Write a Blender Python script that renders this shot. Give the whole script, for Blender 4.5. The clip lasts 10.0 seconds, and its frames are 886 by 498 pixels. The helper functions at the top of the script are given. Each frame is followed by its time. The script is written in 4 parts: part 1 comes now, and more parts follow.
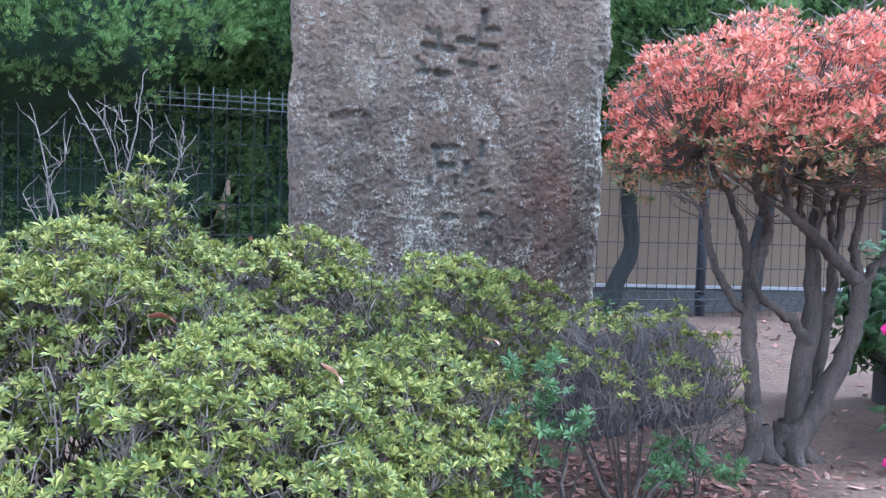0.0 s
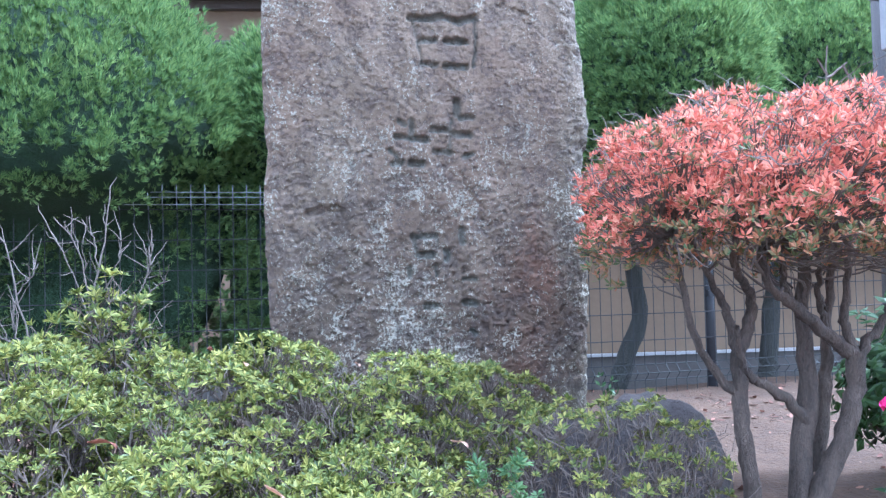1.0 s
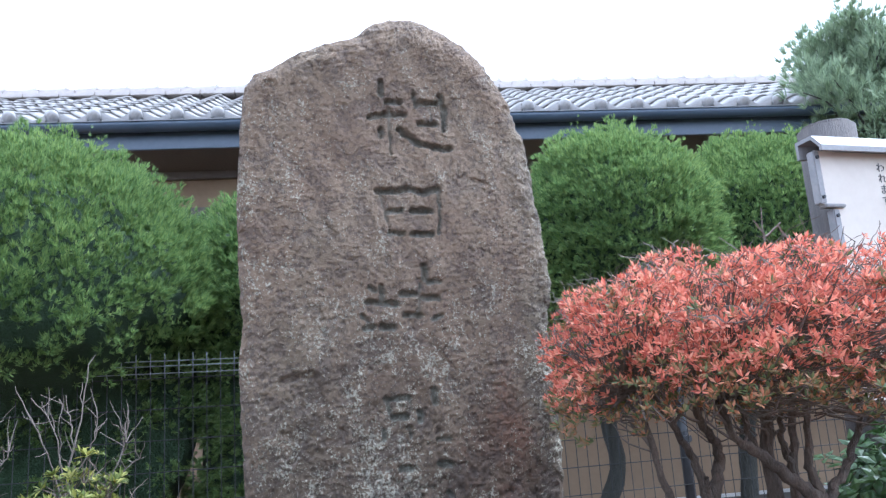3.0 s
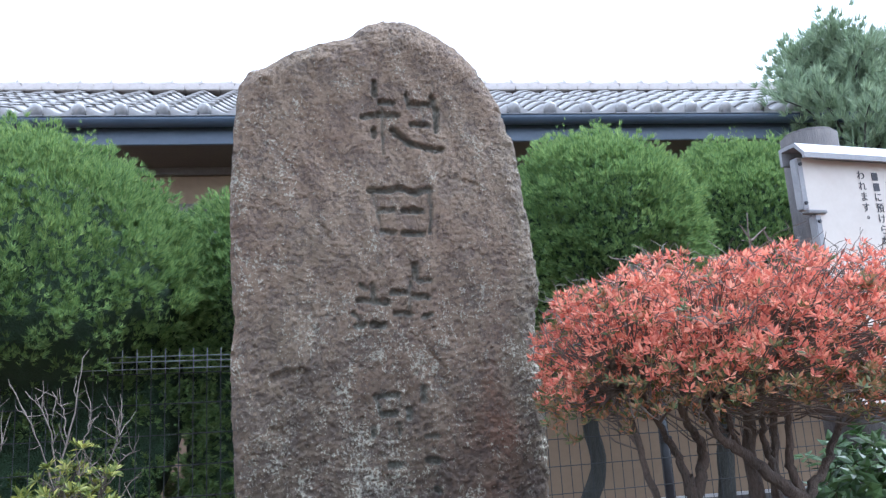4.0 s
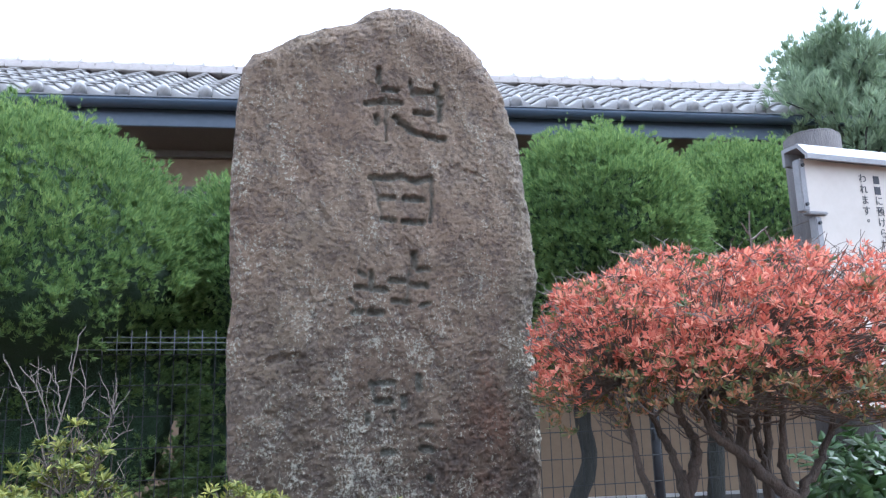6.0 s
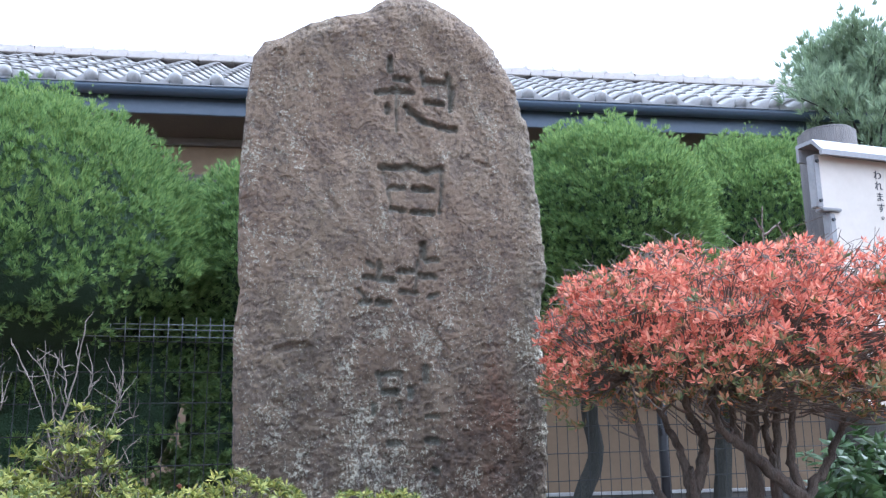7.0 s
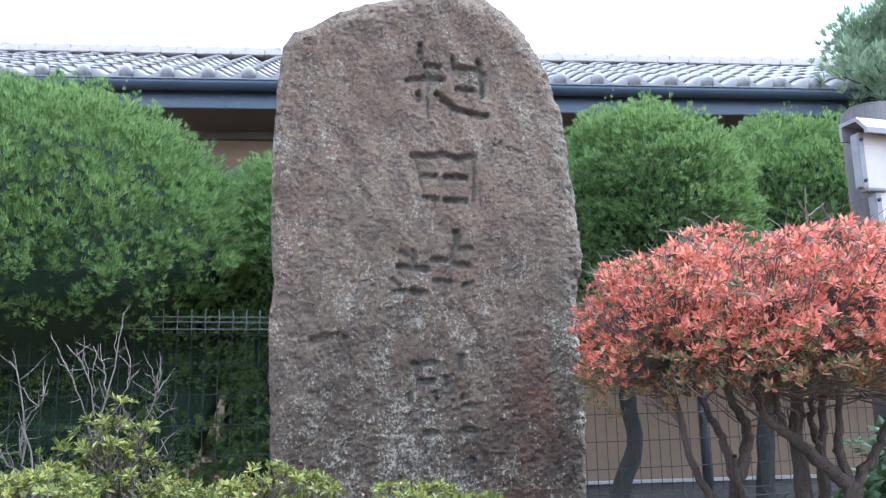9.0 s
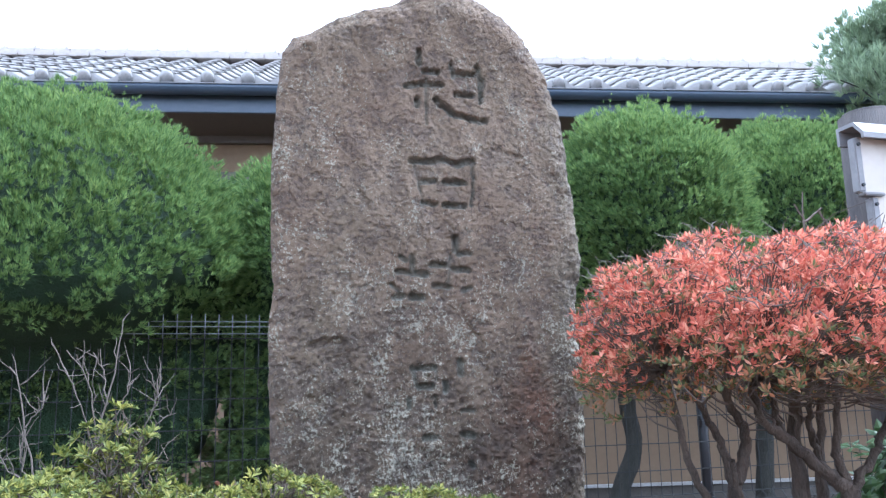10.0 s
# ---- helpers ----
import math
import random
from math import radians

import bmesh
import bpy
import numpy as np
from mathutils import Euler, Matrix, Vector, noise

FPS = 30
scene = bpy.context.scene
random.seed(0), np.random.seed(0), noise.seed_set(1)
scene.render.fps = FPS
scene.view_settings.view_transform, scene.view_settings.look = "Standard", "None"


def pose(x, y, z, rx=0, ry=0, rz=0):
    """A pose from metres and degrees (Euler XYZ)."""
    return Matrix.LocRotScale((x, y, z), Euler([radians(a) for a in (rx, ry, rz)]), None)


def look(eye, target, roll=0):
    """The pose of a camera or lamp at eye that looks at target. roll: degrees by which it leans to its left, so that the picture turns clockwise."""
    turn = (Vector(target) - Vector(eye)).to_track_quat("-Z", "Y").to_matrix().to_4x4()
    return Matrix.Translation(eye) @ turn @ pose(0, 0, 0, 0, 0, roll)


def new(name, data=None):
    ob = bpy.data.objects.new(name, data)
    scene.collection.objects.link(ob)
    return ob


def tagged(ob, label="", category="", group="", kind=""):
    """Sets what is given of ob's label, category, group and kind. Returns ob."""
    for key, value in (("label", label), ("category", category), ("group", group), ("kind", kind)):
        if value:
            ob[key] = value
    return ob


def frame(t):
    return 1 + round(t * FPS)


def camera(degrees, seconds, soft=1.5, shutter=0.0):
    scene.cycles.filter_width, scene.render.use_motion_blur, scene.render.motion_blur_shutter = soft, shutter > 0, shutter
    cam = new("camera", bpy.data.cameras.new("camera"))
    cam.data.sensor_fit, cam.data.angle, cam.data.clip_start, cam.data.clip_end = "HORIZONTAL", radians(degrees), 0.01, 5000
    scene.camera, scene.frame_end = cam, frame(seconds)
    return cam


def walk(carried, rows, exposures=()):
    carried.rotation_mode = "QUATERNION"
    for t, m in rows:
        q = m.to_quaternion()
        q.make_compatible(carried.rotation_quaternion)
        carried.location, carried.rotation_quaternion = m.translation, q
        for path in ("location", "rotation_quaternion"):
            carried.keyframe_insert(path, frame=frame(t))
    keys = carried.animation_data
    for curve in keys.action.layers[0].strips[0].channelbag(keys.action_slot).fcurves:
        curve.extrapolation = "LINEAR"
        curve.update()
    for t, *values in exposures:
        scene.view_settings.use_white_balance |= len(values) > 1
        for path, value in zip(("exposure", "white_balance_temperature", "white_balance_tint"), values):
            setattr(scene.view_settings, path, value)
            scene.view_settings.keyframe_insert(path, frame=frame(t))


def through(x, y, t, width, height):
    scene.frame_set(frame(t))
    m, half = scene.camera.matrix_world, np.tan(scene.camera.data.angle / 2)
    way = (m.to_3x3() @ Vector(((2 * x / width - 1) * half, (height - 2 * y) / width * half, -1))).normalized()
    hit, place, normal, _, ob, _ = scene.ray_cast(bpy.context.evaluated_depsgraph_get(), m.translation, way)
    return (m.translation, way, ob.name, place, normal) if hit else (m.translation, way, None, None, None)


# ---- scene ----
cam = camera(57.5, 10.0, soft=1.3)
PATH = [
    (0, (0.296, 0.078, 0.524), (0.877, 1.988, 0.422), 1.7),
    (0.5, (0.375, 0.096, 0.547), (0.886, 2.03, 0.53), -0.2),
    (1, (0.425, 0.074, 0.577), (0.943, 2.005, 0.648), -1.4),
    (1.5, (0.459, 0.039, 0.603), (1.008, 1.949, 0.835), -3.1),
    (2, (0.457, 0.013, 0.608), (1.022, 1.898, 0.969), -4.2),
    (2.5, (0.437, 0.0, 0.607), (1.004, 1.869, 1.038), -4.2),
    (4, (0.371, -0.028, 0.597), (1.004, 1.82, 1.026), -3.5),
    (4.5, (0.361, -0.034, 0.596), (1.002, 1.81, 1.032), -2.8),
    (5, (0.362, -0.03, 0.597), (1.001, 1.815, 1.032), -2.1),
    (5.5, (0.361, -0.023, 0.594), (1.003, 1.825, 1.011), -1.9),
    (7, (0.368, -0.006, 0.589), (0.99, 1.854, 0.981), -0.7),
    (7.5, (0.368, 0.005, 0.589), (0.958, 1.88, 0.955), -0.1),
    (8, (0.373, 0.009, 0.59), (0.951, 1.889, 0.953), -0.1),
    (8.5, (0.375, 0.016, 0.593), (0.939, 1.901, 0.954), -0.6),
    (9, (0.376, 0.014, 0.591), (0.918, 1.904, 0.958), -1.2),
    (9.5, (0.375, 0.009, 0.593), (0.913, 1.9, 0.962), -1.5),
    (10, (0.375, 0.006, 0.595), (0.918, 1.893, 0.969), -1.3),
]
walk(cam, [(t, look(eye, target, roll)) for t, eye, target, roll in PATH],
     exposures=[(0, 1.87, 4550, 12), (1.0, 2.1, 4500, 12), (1.6, 2.15, 4550, 12), (2.4, 1.75, 4870, 11), (4.0, 1.37, 5060, 11), (5.5, 1.3, 5060, 11), (7.0, 1.5, 5000, 11), (10.0, 1.6, 4960, 11)])

# ---- daylight: a bright overcast sky, the sun a wide soft patch behind thin cloud ----
SUN_UP, SUN_TURN = 58, 100
world = bpy.data.worlds.new("overcast_sky")
scene.world = world
world.use_nodes = True
wn, wl = world.node_tree.nodes, world.node_tree.links
sky = wn.new("ShaderNodeTexSky")
sky.sky_type, sky.sun_disc = "NISHITA", False
sky.sun_elevation, sky.sun_rotation = radians(SUN_UP), radians(SUN_TURN)
sky.dust_density, sky.air_density = 3.0, 1.0
cloud = wn.new("ShaderNodeMix")
cloud.data_type = "RGBA"
cloud.inputs[0].default_value = 0.85
cloud.inputs[7].default_value = (9.3, 9.3, 9.4, 1)
wl.new(sky.outputs[0], cloud.inputs[6])
wl.new(cloud.outputs[2], wn["Background"].inputs[0])
wn["Background"].inputs[1].default_value = 0.12
sun = new("sun", bpy.data.lights.new("sun", "SUN"))
sun.data.energy, sun.data.angle, sun.data.color = 2.2, radians(14), (1.0, 0.96, 0.9)
sun.matrix_world = look((math.sin(radians(SUN_TURN)) * 10, math.cos(radians(SUN_TURN)) * 10, 10 * math.tan(radians(SUN_UP))), (0, 0, 0))

rng = np.random.default_rng(7)


# ---- materials ----
def material(name, rough=0.8, metal=0.0):
    m = bpy.data.materials.new(name)
    m.use_nodes = True
    b = m.node_tree.nodes["Principled BSDF"]
    b.inputs["Roughness"].default_value, b.inputs["Metallic"].default_value = rough, metal
    return m, m.node_tree.nodes, m.node_tree.links, b


def coords(n, l):
    """Object-space coordinates of the thing."""
    return n.new("ShaderNodeTexCoord").outputs["Object"]


def noise_at(n, l, vec, scale, detail=5, rough=0.6, stretch=None):
    if stretch:
        mp = n.new("ShaderNodeMapping")
        mp.inputs["Scale"].default_value = stretch
        l.new(vec, mp.inputs["Vector"])
        vec = mp.outputs[0]
    t = n.new("ShaderNodeTexNoise")
    t.inputs["Scale"].default_value, t.inputs["Detail"].default_value, t.inputs["Roughness"].default_value = scale, detail, rough
    l.new(vec, t.inputs["Vector"])
    return t.outputs["Fac"]


def ramp(n, l, fac, stops):
    r = n.new("ShaderNodeValToRGB")
    e = r.color_ramp.elements
    while len(e) < len(stops):
        e.new(0.5)
    for k, (p, c) in zip(e, stops):
        k.position, k.color = p, (*c, 1) if len(c) == 3 else c
    l.new(fac, r.inputs[0])
    return r.outputs[0]


def grey(n, l, fac, lo, hi):
    return ramp(n, l, fac, [(lo, (0, 0, 0)), (hi, (1, 1, 1))])


def mix(n, l, fac, a, b, how="MIX"):
    m = n.new("ShaderNodeMix")
    m.data_type, m.blend_type = "RGBA", how
    for sock, v in ((m.inputs[0], fac), (m.inputs[6], a), (m.inputs[7], b)):
        if isinstance(v, (int, float)):
            sock.default_value = v
        elif isinstance(v, tuple):
            sock.default_value = (*v, 1)
        else:
            l.new(v, sock)
    return m.outputs[2]


def math_node(n, l, op, a, b):
    m = n.new("ShaderNodeMath")
    m.operation = op
    for sock, v in zip(m.inputs, (a, b)):
        if isinstance(v, (int, float)):
            sock.default_value = v
        else:
            l.new(v, sock)
    return m.outputs[0]


def relief(n, l, bsdf, fac, strength, dist):
    b = n.new("ShaderNodeBump")
    b.inputs["Strength"].default_value, b.inputs["Distance"].default_value = strength, dist
    l.new(fac, b.inputs["Height"])
    l.new(b.outputs[0], bsdf.inputs["Normal"])


def plain(name, a, b, scale, rough=0.75, metal=0.0, bump=0.3, dist=0.002, stretch=None):
    """Two colours mottled at two scales, with fine relief."""
    m, n, l, s = material(name, rough, metal)
    v = coords(n, l)
    big, small = noise_at(n, l, v, scale, 6, 0.65, stretch), noise_at(n, l, v, scale * 9, 4, 0.6, stretch)
    f = math_node(n, l, "ADD", math_node(n, l, "MULTIPLY", big, 0.65), math_node(n, l, "MULTIPLY", small, 0.35))
    l.new(ramp(n, l, f, [(0.32, a), (0.68, b)]), s.inputs["Base Color"])
    l.new(ramp(n, l, big, [(0.3, (rough * 0.85,) * 3), (0.7, (min(1, rough * 1.12),) * 3)]), s.inputs["Roughness"])
    relief(n, l, s, small, bump, dist)
    return m


def leafy(name, stops, rough=0.5, through=0.35, patch=2.0, tint=(1, 1, 1)):
    """Leaves: each one its own shade, patches over the plant, some light let through."""
    m, n, l, s = material(name, rough)
    g = n.new("ShaderNodeNewGeometry")
    v = coords(n, l)
    f = math_node(n, l, "ADD", math_node(n, l, "MULTIPLY", g.outputs["Random Per Island"], 0.6),
                  math_node(n, l, "MULTIPLY", noise_at(n, l, v, patch, 3), 0.4))
    col = ramp(n, l, f, stops)
    l.new(col, s.inputs["Base Color"])
    s.inputs["Specular IOR Level"].default_value = 0.35
    tr = n.new("ShaderNodeBsdfTranslucent")
    l.new(mix(n, l, 1.0, col, tint, "MULTIPLY"), tr.inputs["Color"])
    ms = n.new("ShaderNodeMixShader")
    ms.inputs[0].default_value = through
    l.new(s.outputs[0], ms.inputs[1])
    l.new(tr.outputs[0], ms.inputs[2])
    l.new(ms.outputs[0], n["Material Output"].inputs[0])
    return m


def stone_material():
    m, n, l, s = material("weathered_stone", 0.92)
    v = coords(n, l)
    big = noise_at(n, l, v, 2.6, 6, 0.6, (1, 1, 0.7))
    mid = noise_at(n, l, v, 55, 7, 0.78, (1.2, 1, 0.8))
    fine = noise_at(n, l, v, 120, 4, 0.7)
    sep = n.new("ShaderNodeSeparateXYZ")
    l.new(v, sep.inputs[0])
    base = ramp(n, l, big, [(0.3, (0.215, 0.147, 0.096)), (0.5, (0.262, 0.19, 0.124)), (0.7, (0.295, 0.232, 0.155))])
    base = mix(n, l, grey(n, l, mid, 0.35, 0.68), mix(n, l, 0.45, base, (0.10, 0.068, 0.055)), base)
    # iron stain low on one side
    dx = math_node(n, l, "ABSOLUTE", math_node(n, l, "SUBTRACT", sep.outputs[0], 0.28), 0)
    dz = math_node(n, l, "ABSOLUTE", math_node(n, l, "SUBTRACT", sep.outputs[2], 0.42), 0)
    near = math_node(n, l, "ADD", math_node(n, l, "MULTIPLY", dx, 2.5), math_node(n, l, "MULTIPLY", dz, 1.7))
    rust = grey(n, l, math_node(n, l, "SUBTRACT", math_node(n, l, "ADD", mid, 0.45), near), 0.25, 0.6)
    base = mix(n, l, math_node(n, l, "MULTIPLY", rust, 0.75), base, (0.19, 0.08, 0.045))
    # green-brown film on the lower face, with its weaker skylight darkened into the colour
    low = math_node(n, l, "SUBTRACT", 0.95, sep.outputs[2])
    green = grey(n, l, math_node(n, l, "ADD", math_node(n, l, "MULTIPLY", low, 0.45), math_node(n, l, "MULTIPLY", noise_at(n, l, v, 5.5, 4), 0.8)), 0.38, 0.68)
    base = mix(n, l, math_node(n, l, "MULTIPLY", green, 0.8), base, (0.098, 0.074, 0.048))
    # olive algae along the damp side
    side = grey(n, l, math_node(n, l, "ADD", sep.outputs[0], math_node(n, l, "MULTIPLY", noise_at(n, l, v, 6, 4, 0.6, (1, 1, 0.5)), 0.35)), 0.50, 0.66)
    base = mix(n, l, math_node(n, l, "MULTIPLY", side, 0.6), base, (0.135, 0.128, 0.085))
    # pale lichen crusts, thick low down, scattered above
    flecks = noise_at(n, l, v, 130, 3, 0.75)
    where = noise_at(n, l, v, 9.5, 6, 0.8, (1.3, 1, 0.75))
    amount = math_node(n, l, "ADD", math_node(n, l, "MULTIPLY", low, 0.06), math_node(n, l, "SUBTRACT", math_node(n, l, "MULTIPLY", where, 0.95), 0.175))
    px = math_node(n, l, "ABSOLUTE", math_node(n, l, "ADD", sep.outputs[0], 0.07), 0)
    pz = math_node(n, l, "ABSOLUTE", math_node(n, l, "SUBTRACT", sep.outputs[2], 0.40), 0)
    patch = math_node(n, l, "ADD", math_node(n, l, "MULTIPLY", px, 3.0), math_node(n, l, "MULTIPLY", pz, 3.0))
    patch = math_node(n, l, "MAXIMUM", math_node(n, l, "SUBTRACT", 1.0, patch), 0)
    amount = math_node(n, l, "ADD", amount, math_node(n, l, "MULTIPLY", patch, 0.035))
    amount = math_node(n, l, "SUBTRACT", amount, math_node(n, l, "MULTIPLY", rust, 0.06))
    lichen = grey(n, l, math_node(n, l, "ADD", flecks, amount), 0.908, 0.926)
    base = mix(n, l, math_node(n, l, "MULTIPLY", lichen, 0.85), base, (0.42, 0.395, 0.305))
    # dark pits
    vor = n.new("ShaderNodeTexVoronoi")
    vor.inputs["Scale"].default_value = 46
    l.new(v, vor.inputs["Vector"])
    pit = math_node(n, l, "MULTIPLY", grey(n, l, vor.outputs["Distance"], 0.32, 0.12), grey(n, l, noise_at(n, l, v, 14, 3), 0.5, 0.58))
    base = mix(n, l, math_node(n, l, "MULTIPLY", pit, 0.3), base, (0.06, 0.05, 0.05))
    pore = n.new("ShaderNodeTexVoronoi")
    pore.inputs["Scale"].default_value = 150
    l.new(v, pore.inputs["Vector"])
    pores = math_node(n, l, "MULTIPLY", grey(n, l, pore.outputs["Distance"], 0.30, 0.14), grey(n, l, noise_at(n, l, v, 60, 3), 0.5, 0.6))
    base = mix(n, l, math_node(n, l, "MULTIPLY", pores, 0.45), base, (0.055, 0.042, 0.036))
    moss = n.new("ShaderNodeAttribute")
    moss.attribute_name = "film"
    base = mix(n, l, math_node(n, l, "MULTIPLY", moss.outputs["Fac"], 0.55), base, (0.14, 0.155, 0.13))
    l.new(base, s.inputs["Base Color"])
    h = math_node(n, l, "ADD", math_node(n, l, "MULTIPLY", noise_at(n, l, v, 130, 7, 0.8), 0.8), math_node(n, l, "MULTIPLY", fine, 0.5))
    h = math_node(n, l, "SUBTRACT", h, math_node(n, l, "ADD", math_node(n, l, "MULTIPLY", pit, 0.5), math_node(n, l, "MULTIPLY", pores, 0.2)))
    relief(n, l, s, h, 1.0, 0.011)
    return m


STONE = stone_material()
SOIL = plain("dry_garden_soil", (0.062, 0.037, 0.022), (0.158, 0.098, 0.06), 7, 0.95, 0, 1.0, 0.014)
AZALEA = leafy("azalea_leaf", [(0.15, (0.048, 0.07, 0.016)), (0.4, (0.122, 0.15, 0.03)), (0.65, (0.245, 0.25, 0.052)), (0.92, (0.40, 0.36, 0.088))], 0.5, 0.3, 7)
FRESH = leafy("low_sprout_leaf", [(0.2, (0.05, 0.10, 0.035)), (0.8, (0.14, 0.22, 0.075))], 0.5, 0.3, 6)
RED = leafy("autumn_red_leaf", [(0.15, (0.30, 0.085, 0.06)), (0.4, (0.57, 0.155, 0.10)), (0.65, (0.70, 0.27, 0.17)), (0.9, (0.78, 0.47, 0.31))], 0.5, 0.5, 4)
TURNING = leafy("turning_leaf", [(0.15, (0.05, 0.095, 0.035)), (0.4, (0.13, 0.14, 0.05)), (0.6, (0.26, 0.135, 0.06)), (0.9, (0.46, 0.17, 0.085))], 0.55, 0.35, 5)
JUNIPER = leafy("juniper_spray", [(0.1, (0.075, 0.13, 0.05)), (0.45, (0.16, 0.255, 0.085)), (0.75, (0.275, 0.375, 0.115)), (0.95, (0.41, 0.48, 0.15))], 0.65, 0.45, 3)
JUNIPER_FAR = leafy("blue_green_spray", [(0.1, (0.14, 0.19, 0.125)), (0.6, (0.27, 0.345, 0.21)), (0.95, (0.39, 0.46, 0.27))], 0.65, 0.35, 2)
# core of the junipers: the shade between sprays is in this dark green
SHADE_CORE = plain("painted_shade_core", (0.013, 0.032, 0.012), (0.034, 0.068, 0.027), 14, 0.95, 0, 0.8, 0.03)
CAMELLIA = leafy("camellia_leaf", [(0.1, (0.02, 0.05, 0.014)), (0.6, (0.05, 0.10, 0.026)), (0.95, (0.10, 0.16, 0.045))], 0.4, 0.15, 4)
PETAL = leafy("pink_petal", [(0.1, (0.65, 0.03, 0.22)), (0.9, (0.85, 0.08, 0.36))], 0.5, 0.35, 8)
DRY = leafy("dry_leaf", [(0.1, (0.09, 0.05, 0.035)), (0.45, (0.21, 0.10, 0.07)), (0.72, (0.36, 0.19, 0.13)), (0.93, (0.55, 0.44, 0.35))], 0.8, 0.1, 9)
TAN_LEAF = plain("tan_dry_leaf", (0.46, 0.27, 0.18), (0.66, 0.44, 0.33), 30, 0.7)
BROWN_LEAF = plain("brown_dry_leaf", (0.20, 0.08, 0.05), (0.34, 0.15, 0.09), 40, 0.7)
BARK = plain("lichened_bark", (0.022, 0.016, 0.012), (0.155, 0.12, 0.09), 26, 0.92, 0, 1.0, 0.009, (1, 1, 0.35))
DARK_BARK = plain("dark_furrowed_bark", (0.028, 0.03, 0.026), (0.085, 0.085, 0.07), 14, 0.95, 0, 1.0, 0.015, (2, 2, 0.3))
TWIG = plain("grey_twig", (0.05, 0.037, 0.028), (0.175, 0.14, 0.11), 30, 0.9)
DEAD = plain("bleached_dead_wood", (0.075, 0.06, 0.048), (0.20, 0.168, 0.14), 40, 0.9)
WIRE = plain("dark_green_coated_wire", (0.02, 0.022, 0.022), (0.05, 0.053, 0.052), 30, 0.65)
WIRE_TOP = plain("worn_galvanised_wire", (0.17, 0.19, 0.20), (0.30, 0.32, 0.33), 40, 0.45, 0.3)
POST = plain("dark_steel_post", (0.018, 0.02, 0.024), (0.035, 0.038, 0.042), 20, 0.4)
PLASTER = plain("beige_plaster", (0.225, 0.157, 0.096), (0.275, 0.198, 0.126), 3, 0.9, 0, 0.15)
CONCRETE = plain("grey_foundation_render", (0.085, 0.077, 0.067), (0.145, 0.132, 0.116), 6, 0.92)
TRIM = plain("white_drip_rail_paint", (0.42, 0.41, 0.39), (0.55, 0.54, 0.52), 8, 0.4)
TILE = plain("silver_grey_roof_tile", (0.20, 0.19, 0.178), (0.36, 0.345, 0.325), 7, 0.3, 0, 0.2)
RIDGE = plain("weathered_ridge_tile", (0.36, 0.325, 0.295), (0.52, 0.475, 0.44), 7, 0.55, 0, 0.2)
NAVY = plain("dark_blue_gutter_paint", (0.055, 0.078, 0.112), (0.08, 0.105, 0.145), 5, 0.35, 0, 0.1)
EAVE_WOOD = plain("dark_stained_eave_board", (0.10, 0.088, 0.078), (0.16, 0.138, 0.118), 6, 0.8)
GLASS_DARK = plain("dark_window_pane", (0.02, 0.022, 0.025), (0.03, 0.034, 0.04), 3, 0.08, 0, 0.0)
SIGN_WHITE = plain("weathered_white_enamel", (0.50, 0.445, 0.37), (0.58, 0.525, 0.45), 4, 0.45, 0, 0.06)
SIGN_METAL = plain("dull_aluminium", (0.20, 0.20, 0.205), (0.31, 0.305, 0.30), 12, 0.6, 0.2, 0.1)
SIGN_INK = plain("faded_black_lettering", (0.03, 0.03, 0.035), (0.07, 0.07, 0.075), 60, 0.6)
POST_WOOD = plain("dark_weathered_timber", (0.055, 0.05, 0.05), (0.13, 0.115, 0.105), 12, 0.9, 0, 0.8, 0.006, (3, 3, 0.25))
BOULDER = plain("dark_garden_rock", (0.024, 0.019, 0.017), (0.085, 0.07, 0.064), 9, 0.92, 0, 0.9, 0.012)


# ---- mesh helpers ----
def mesh_np(name, verts, faces, mat, smooth=False):
    """A mesh from arrays: n x 3 places and m x 3 or m x 4 corners."""
    me = bpy.data.meshes.new(name)
    verts, faces = np.asarray(verts, np.float32), np.asarray(faces, np.int32)
    k = faces.shape[1]
    me.vertices.add(len(verts))
    me.vertices.foreach_set("co", verts.ravel())
    me.loops.add(faces.size)
    me.loops.foreach_set("vertex_index", faces.ravel())
    me.polygons.add(len(faces))
    me.polygons.foreach_set("loop_start", np.arange(0, faces.size, k, dtype=np.int32))
    me.polygons.foreach_set("use_smooth", np.full(len(faces), smooth))
    me.update(calc_edges=True)
    me.validate()
    me.materials.append(mat)
    return me


def bm_mesh(name, bm, mat, smooth=False):
    me = bpy.data.meshes.new(name)
    bmesh.ops.recalc_face_normals(bm, faces=bm.faces)
    for f in bm.faces:
        f.smooth = smooth
    bm.to_mesh(me)
    bm.free()
    me.materials.append(mat)
    return me


def part(name, me, parent, label="", m=None):
    ob = new(name, me)
    ob.parent = parent
    if m is not None:
        ob.matrix_basis = m
    if label:
        ob["label"] = label
    return ob


def thing(name, m, label, category, group="", kind=""):
    ob = new(name)
    ob.empty_display_size = 0.1
    ob.matrix_basis = m
    return tagged(ob, label, category, group, kind)


def box(sx, sy, sz, bevel=0.004, at=(0, 0, 0)):
    bm = bmesh.new()
    bmesh.ops.create_cube(bm, size=1)
    bmesh.ops.scale(bm, vec=(sx, sy, sz), verts=bm.verts)
    bmesh.ops.translate(bm, vec=at, verts=bm.verts)
    if bevel:
        bmesh.ops.bevel(bm, geom=bm.edges[:], offset=bevel, segments=2, affect="EDGES")
    return bm


